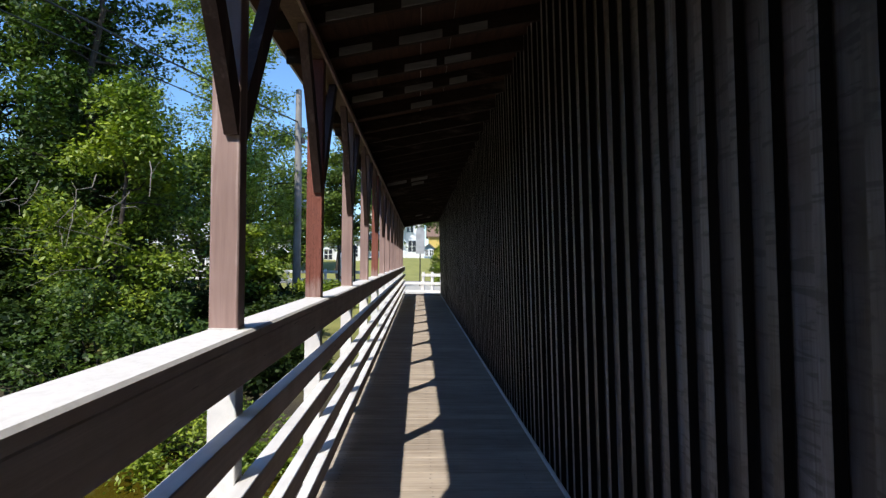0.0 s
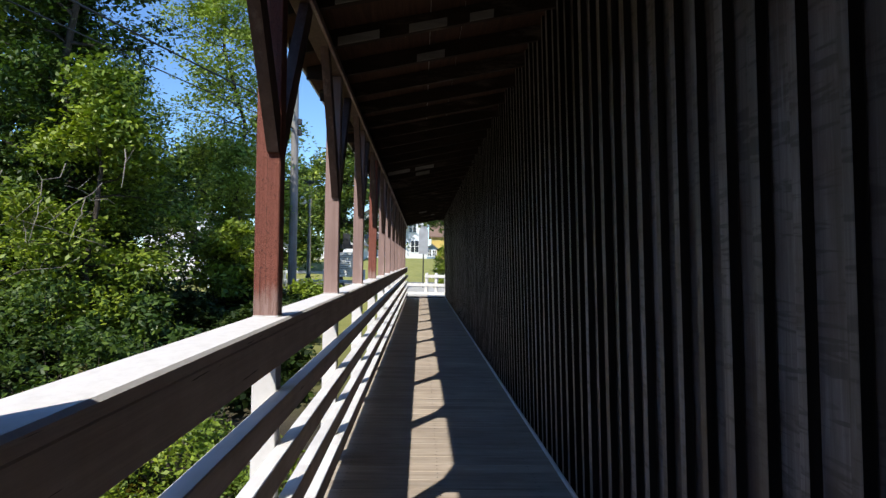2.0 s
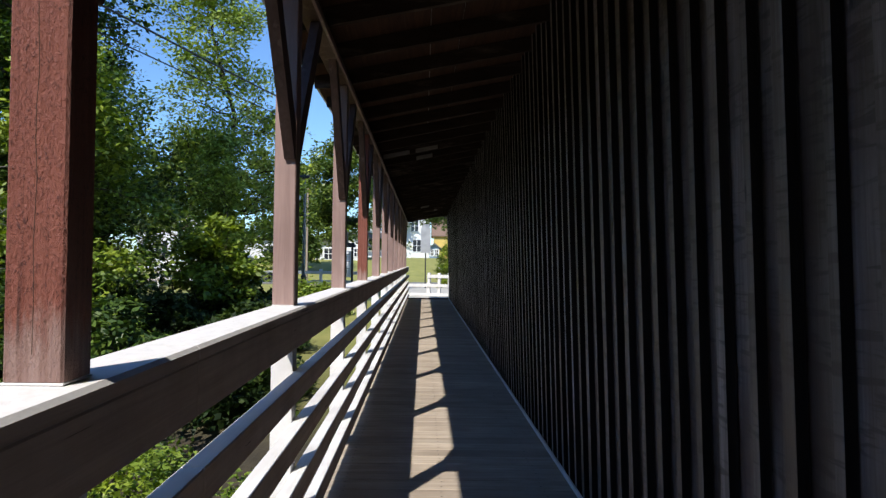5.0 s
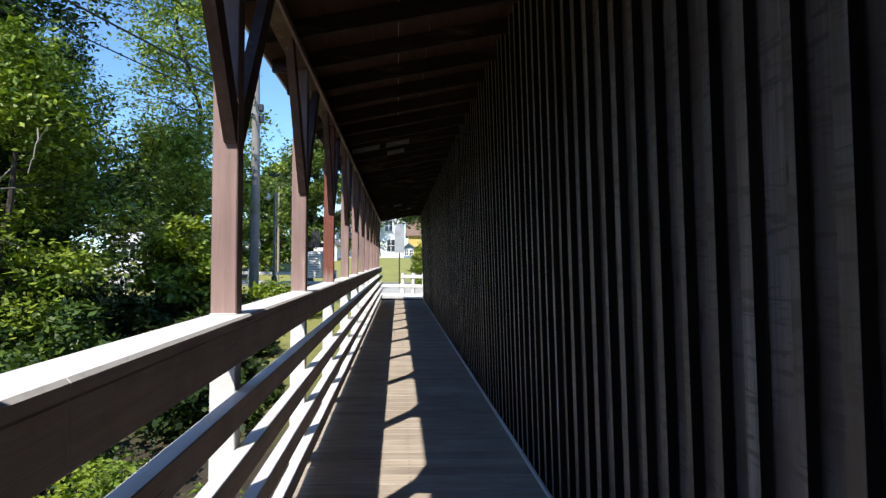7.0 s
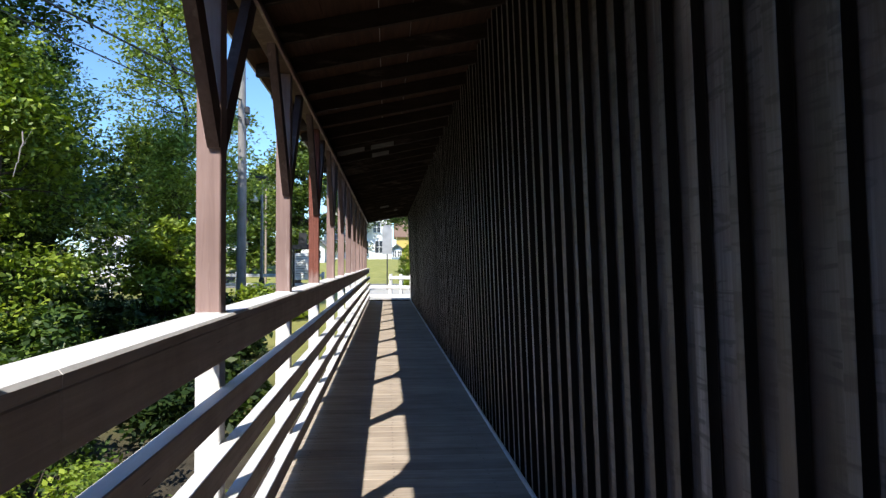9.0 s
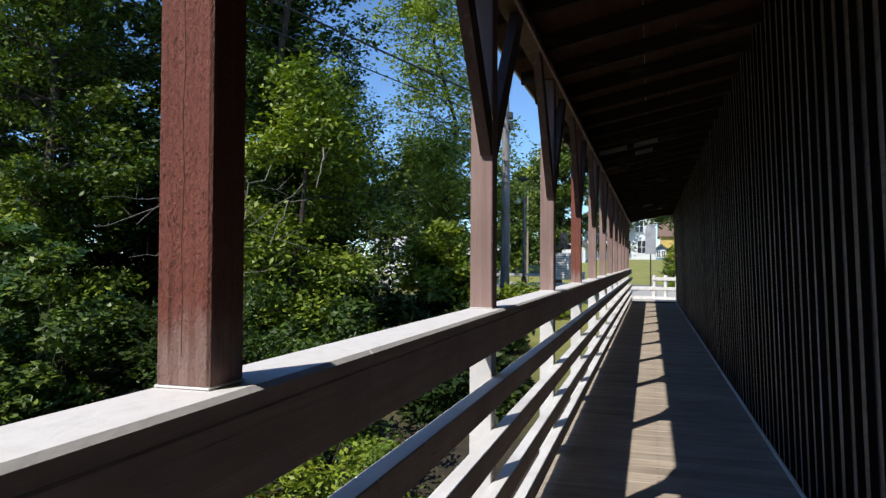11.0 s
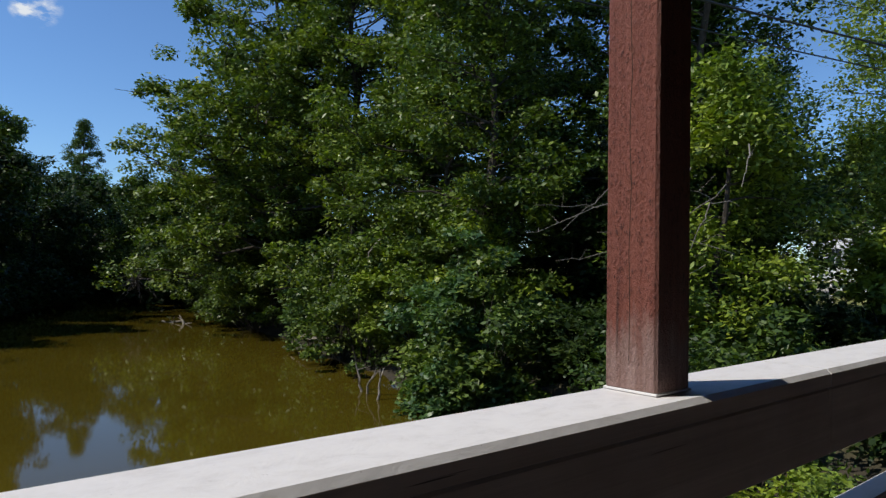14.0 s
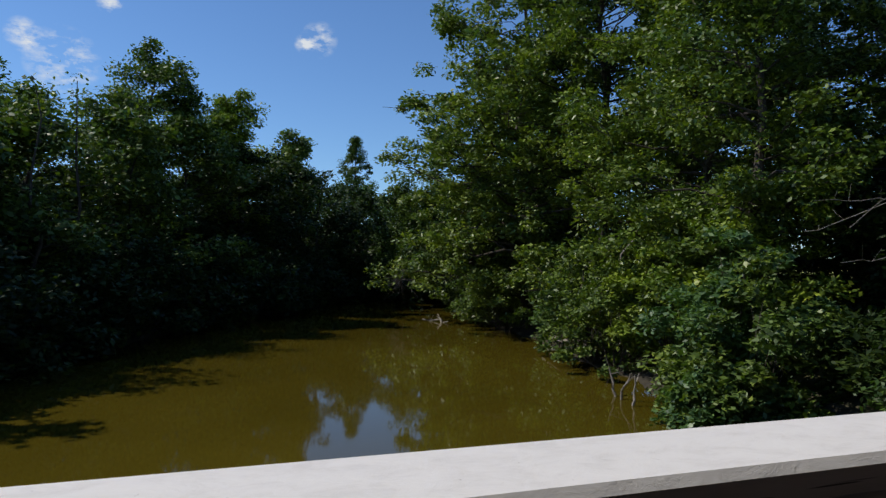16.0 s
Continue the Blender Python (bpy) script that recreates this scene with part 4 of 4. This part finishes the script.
def street_lamp(at):
    ob = thing("street_lamp", "dark steel street lamp with box head and globe", "street lamp", (*at, ground_z(*at) - 0.05))
    bm = BM()
    lathe(bm, [(0.20, 0), (0.20, 0.35), (0.13, 0.5), (0.12, 0.95), (0.075, 1.05)], 12)
    part("base", bm, M_BLACK, ob)
    bm = BM()
    tube(bm, [(0, 0, 1.0), (0, 0, 5.1)], [0.07, 0.05], 12)
    part("shaft", bm, M_STEEL, ob)
    bm = BM()
    boxed(bm, -0.24, 0.24, -0.3, 0.16, 5.1, 5.26, 0.03)
    part("head", bm, M_BLACK, ob)
    bm = BM()
    tube(bm, [(0, 0, 4.45), (-0.2, 0, 4.5), (-0.3, 0, 4.42)], 0.025, 8)
    part("arm", bm, M_STEEL, ob)
    bm = BM()
    lathe(bm, [(0.05, 4.18), (0.16, 4.24), (0.19, 4.38), (0.14, 4.5), (0.04, 4.56)], 14, (-0.3, 0, 0))
    part("globe", bm, M_GLOBE, ob, "milky glass globe")
    return ob


street_lamp((-4.5, 33.6))
ob = thing("pole", "thin tan pole standing on the grass", "pole", (-6.1, 44, ground_z(-6.1, 44) - 0.05))
bm = BM()
tube(bm, [(0, 0, 0), (0, 0, 5.9)], [0.07, 0.055], 10)
part("shaft", bm, M_DECK, ob)
bm = BM()
lathe(bm, [(0.07, 5.9), (0.08, 5.95), (0.03, 6.0)], 10)
part("cap", bm, M_BLACK, ob)


# notice board
def notice_board(at, turn):
    ob = thing("notice_board", "white notice board with black peaked top on posts", "notice board", (*at, ground_z(*at) - 0.05), turn=turn)
    for x in (-0.36, 0.36):
        bm = BM()
        boxed(bm, x - 0.04, x + 0.04, -0.04, 0.04, 0, 2.2, 0.006)
        part("leg", bm, M_BLACK, ob)
    bm = BM()
    boxed(bm, -0.315, 0.315, -0.03, 0.03, 1.0, 2.05, 0.006)
    pan = part("panel", bm, M_SIGNWHITE, ob, "white panel with lines of small print")
    for i in range(9):
        bm = BM()
        boxed(bm, -0.26, 0.26 - 0.08 * (i % 3), -0.034, -0.0305, 1.9 - i * 0.095, 1.925 - i * 0.095)
        part("text_line", bm, M_STEEL, pan)
    bm = BM()
    prism(bm, [(-0.5, 2.2), (0.5, 2.2), (0.42, 2.38), (-0.42, 2.38)], "y", -0.08, 0.08)
    part("header", bm, M_BLACK, ob)
    bm = BM()
    prism(bm, [(-0.16, 2.38), (0.16, 2.38), (0.14, 2.85), (-0.14, 2.85)], "y", -0.07, 0.07)
    part("crest", bm, M_BLACK, ob)


notice_board((-2.6, 31.8), -8)


def plank_fence(label, a, b, rows, gap=1.9, h=1.15):
    """Posts and boards between two places."""
    a, b = Vector((*a, 0)), Vector((*b, 0))
    L = (b - a).length
    z = ground_z(a.x, a.y)
    ob = thing("fence", label, "fence", (a.x, a.y, max(z, -0.12)), turn=math.degrees(math.atan2(b.y - a.y, b.x - a.x)))
    n = max(2, round(L / gap) + 1)
    for i in range(n):
        x = L * i / (n - 1)
        bm = BM()
        boxed(bm, x - 0.06, x + 0.06, 0.0, 0.12, -0.1, h, 0.012)
        part("post", bm, M_WHITE, ob)
    for z0 in rows:
        bm = BM()
        boxed(bm, -0.06, L + 0.06, -0.04, -0.002, z0, z0 + 0.14, 0.006)
        part("board", bm, M_WHITE, ob)


plank_fence("white two-board fence along the grass", (-16, 38.0), (-2.2, 36.0), (0.50, 0.92))
plank_fence("low white two-board barrier across the end of the walk", (-0.6, 34.2), (0.82, 34.05), (0.06, 0.46), 1.3, 0.64)
plank_fence("white board fence at the end of the walk", (0.85, 34.0), (2.6, 33.3), (0.06, 0.46, 0.86), 0.5, 1.08)
plank_fence("white board fence beside the approach", (1.75, 31.4), (2.6, 35.0), (0.22, 0.55, 0.88), 1.3)

# road sign seen from behind
ob = thing("road_sign", "grey back of a tall road sign on a pole", "road sign", (0.72, 42.5, -0.03))
bm = BM()
tube(bm, [(0, 0, 0), (0, 0, 3.4)], 0.035, 8)
part("pole", bm, M_BLACK, ob)
bm = BM()
prism(bm, [(-0.27, 1.95), (0.27, 1.95), (0.27, 3.3), (0.16, 3.55), (-0.16, 3.55), (-0.27, 3.3)], "y", -0.055, -0.04)
part("plate", bm, M_TIN, ob)

# white marker post
bm = BM()
boxed(bm, -0.1, 0.1, -0.1, 0.1, 0, 1.25, 0.02)
solid("marker_post", bm, M_WHITE, "short white wooden post by the street", "post", at=(1.62, 45.0, ground_z(1.62, 45) - 0.03))


# parked car far off on the street
def car(at, turn):
    ob = thing("car", "dark parked car on the street", "car", (*at, -0.075), turn=turn)
    bm = BM()
    prism(bm, [(-2.1, 0.35), (2.1, 0.35), (2.15, 0.7), (1.9, 0.88), (1.1, 0.95), (-1.6, 0.98), (-2.05, 0.85), (-2.15, 0.6)], "y", -0.85, 0.85)
    bmesh.ops.bevel(bm, geom=bm.edges[:], offset=0.05, segments=2, affect="EDGES")
    part("body", bm, M_CAR, ob)
    bm = BM()
    prism(bm, [(-1.5, 0.97), (0.95, 0.95), (0.35, 1.42), (-1.0, 1.44)], "y", -0.72, 0.72)
    part("cabin", bm, M_GLASS, ob)
    for x in (-1.3, 1.3):
        for y in (-0.8, 0.8):
            bm = BM()
            tube(bm, [(x, y - 0.1, 0.32), (x, y + 0.1, 0.32)], 0.32, 18)
            w = part("wheel", bm, M_TYRE, ob)
            bm = BM()
            tube(bm, [(x, y - 0.11, 0.32), (x, y + 0.11, 0.32)], 0.18, 12)
            part("rim", bm, M_STEEL, w)


car((-11.5, 51.5), 8)

# ---- at the water's edge ----
def stick(label, a, b, r, seed):
    rng = random.Random(seed)
    bm = BM()
    pts = crooked(rng, a, b, 6, 0.12)
    tube(bm, pts, [r * (1 - 0.6 * i / 5) for i in range(6)], 7)
    for _ in range(2):
        q = pts[rng.randrange(2, 5)]
        tube(bm, [q, q + Vector((rng.uniform(-0.3, 0.3), rng.uniform(-0.3, 0.3), rng.uniform(0.1, 0.4)))], [r * 0.4, r * 0.15], 5)
    solid("branch", bm, M_DEADWOOD, label, "branch")


stick("bare grey branch standing in the shallow water", (-15.6, 14.7, -2.4), (-16.1, 14.8, -1.45), 0.045, 1)
stick("bare grey branch leaning out of the water", (-15.5, 14.6, -2.4), (-14.95, 14.7, -1.45), 0.045, 2)
stick("bare grey branch standing in the shallow water", (-14.5, 14.45, -2.4), (-14.5, 14.5, -1.45), 0.045, 3)
stick("pale driftwood lying at the water's edge", (-40.5, 17.6, -2.22), (-37.4, 18.1, -2.1), 0.08, 4)
stick("pale driftwood sticking up from the water", (-38.0, 17.9, -2.3), (-38.7, 17.9, -1.75), 0.08, 5)
ob = thing("jetty", "small grey derelict plank landing on stakes", "jetty", (-24.5, 18.0, -2.2), turn=-8)
for x in (-0.9, 0.0, 0.9):
    bm = BM()
    tube(bm, [(x, 0, -0.4), (x, 0.02, 0.75)], 0.05, 7)
    part("stake", bm, M_DEADWOOD, ob)
bm = BM()
boxed(bm, -1.0, 1.0, -0.25, 0.2, 0.5, 0.56, 0.01)
part("plank", bm, M_DEADWOOD, ob)
bm = BM()
prism(bm, [(0.5, 0.12), (2.4, 0.34), (2.4, 0.42), (0.5, 0.2)], "y", -0.9, -0.45)
part("plank", bm, M_DEADWOOD, ob)

# bare twigs among the leaves and dead brush over the water
for i in range(8):
    r = random.Random(60 + i)
    x, y, z = -8.9 + 0.45 * i, 15.9 + r.uniform(-0.3, 0.3), 1.6 + r.uniform(0, 2.2)
    stick("bare grey twig hanging among the leaves", (x, y + 1.2, z + 0.5), (x + r.uniform(-0.9, 0.5), y, z - r.uniform(0.2, 0.8)), 0.013, 70 + i)
for i in range(10):
    r = random.Random(260 + i)
    x, y, z = -9.6 + 0.38 * i, 16.3 + r.uniform(-0.5, 0.3), 0.5 + r.uniform(0, 2.6)
    stick("thin bare grey branch among the leaves", (x + 0.3, y + 0.9, z - 0.2), (x + r.uniform(-1.6, 0.4), y - 0.4, z + r.uniform(-1.0, 0.7)), 0.010, 280 + i)
for i, (x, y, z) in enumerate([(-19.4, 16.9, 1.2), (-22.6, 17.4, 0.6), (-17.8, 16.6, 0.4)]):
    stick("bare bleached branch drooping over the water", (x, y + 1.0, z + 1.0), (x - 0.5, y, z - 1.6), 0.035, 90 + i)
rb = random.Random(3)
bm = BM()
for i in range(60):
    d = Vector((rb.uniform(-1, 1), rb.uniform(-0.9, 0.5), rb.uniform(-0.8, 0.9))).normalized() * rb.uniform(0.8, 2.2)
    tube(bm, crooked(rb, (0, 0, 1.6), Vector((0, 0, 1.6)) + d, 4, 0.2), [0.03, 0.022, 0.014, 0.006], 4)
solid("brushwood", bm, M_DEADWOOD, "tangle of bare grey dead twigs over the water", "brushwood", at=(-47.5, 18.2, -1.6))


# ---- boards and planks ----
rng = random.Random(5)


def piece_mesh(name, sx, sy, sz, material, bevel=0.003):
    bm = BM()
    boxed(bm, 0, sx, 0, sy, 0, sz, bevel)
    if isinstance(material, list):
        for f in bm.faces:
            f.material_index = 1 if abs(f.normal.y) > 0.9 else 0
    return meshed(name, bm, material)


# the wall: wide boards with a thick batten over each joint, leaning over the walk
PITCH_W, PROUD = 0.2073, 0.036
board_mesh = piece_mesh("board", 0.022, PITCH_W - 0.004, 4.0, M_BOARD, 0.002)
# faces along the walk's length get the shade colour, fronts the weathered one
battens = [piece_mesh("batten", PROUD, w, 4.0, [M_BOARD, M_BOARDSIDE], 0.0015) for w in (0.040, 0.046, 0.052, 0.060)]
for i in range(-74, 134):
    y = 2.857 + PITCH_W * i
    if not Y0 + 0.05 < y < Y1 - 0.25:
        continue
    shift = rng.uniform(-0.008, 0.008)
    ob = new("board", board_mesh)
    ob.parent = wall_main
    ob.matrix_basis = pose(WALL_X + PROUD + rng.uniform(0.001, 0.006), y + 0.025, -0.02, 0, -2.2, rng.uniform(-0.5, 0.5))
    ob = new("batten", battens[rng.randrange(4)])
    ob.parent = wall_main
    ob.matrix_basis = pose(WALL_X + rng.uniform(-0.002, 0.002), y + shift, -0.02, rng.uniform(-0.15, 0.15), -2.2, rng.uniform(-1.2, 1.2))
floor = thing("floor", "weathered deck planks laid across the walk", "floor", kind="structure")
planks = [piece_mesh("plank", WALL_X + 0.10, w, 0.045, M_DECK, 0.004) for w in (0.180, 0.184, 0.182)]
for i in range(int((Y1 - Y0) / 0.19)):
    ob = new("plank", planks[i % 3])
    ob.parent = floor
    ob.matrix_basis = pose(-0.10 + rng.uniform(-0.004, 0.004), Y0 + 0.19 * i, -0.045 + rng.uniform(-0.003, 0.0), 0, 0, rng.uniform(-0.06, 0.06))

# nail heads of the deck, too small to pick apart
verts, faces = [], []
for i in range(int((Y1 - Y0) / 0.19)):
    for x in (0.12, 0.755, 1.42):
        for dy in (0.045, 0.135):
            cx, cy, n = x + rng.uniform(-0.008, 0.008), Y0 + 0.19 * i + dy + rng.uniform(-0.01, 0.01), len(verts)
            verts += [(cx + 0.006 * math.cos(a * math.pi / 3), cy + 0.006 * math.sin(a * math.pi / 3), 0.0015) for a in range(6)]
            verts.append((cx, cy, 0.003))
            faces += [(n + a, n + (a + 1) % 6, n + 6) for a in range(6)]
me = bpy.data.meshes.new("nails")
me.from_pydata(verts, [], faces)
me.materials.append(M_BLACK)
ob = part("nails", me, None, floor, "dark nail heads in rows")
tagged(ob, kind="stuff")
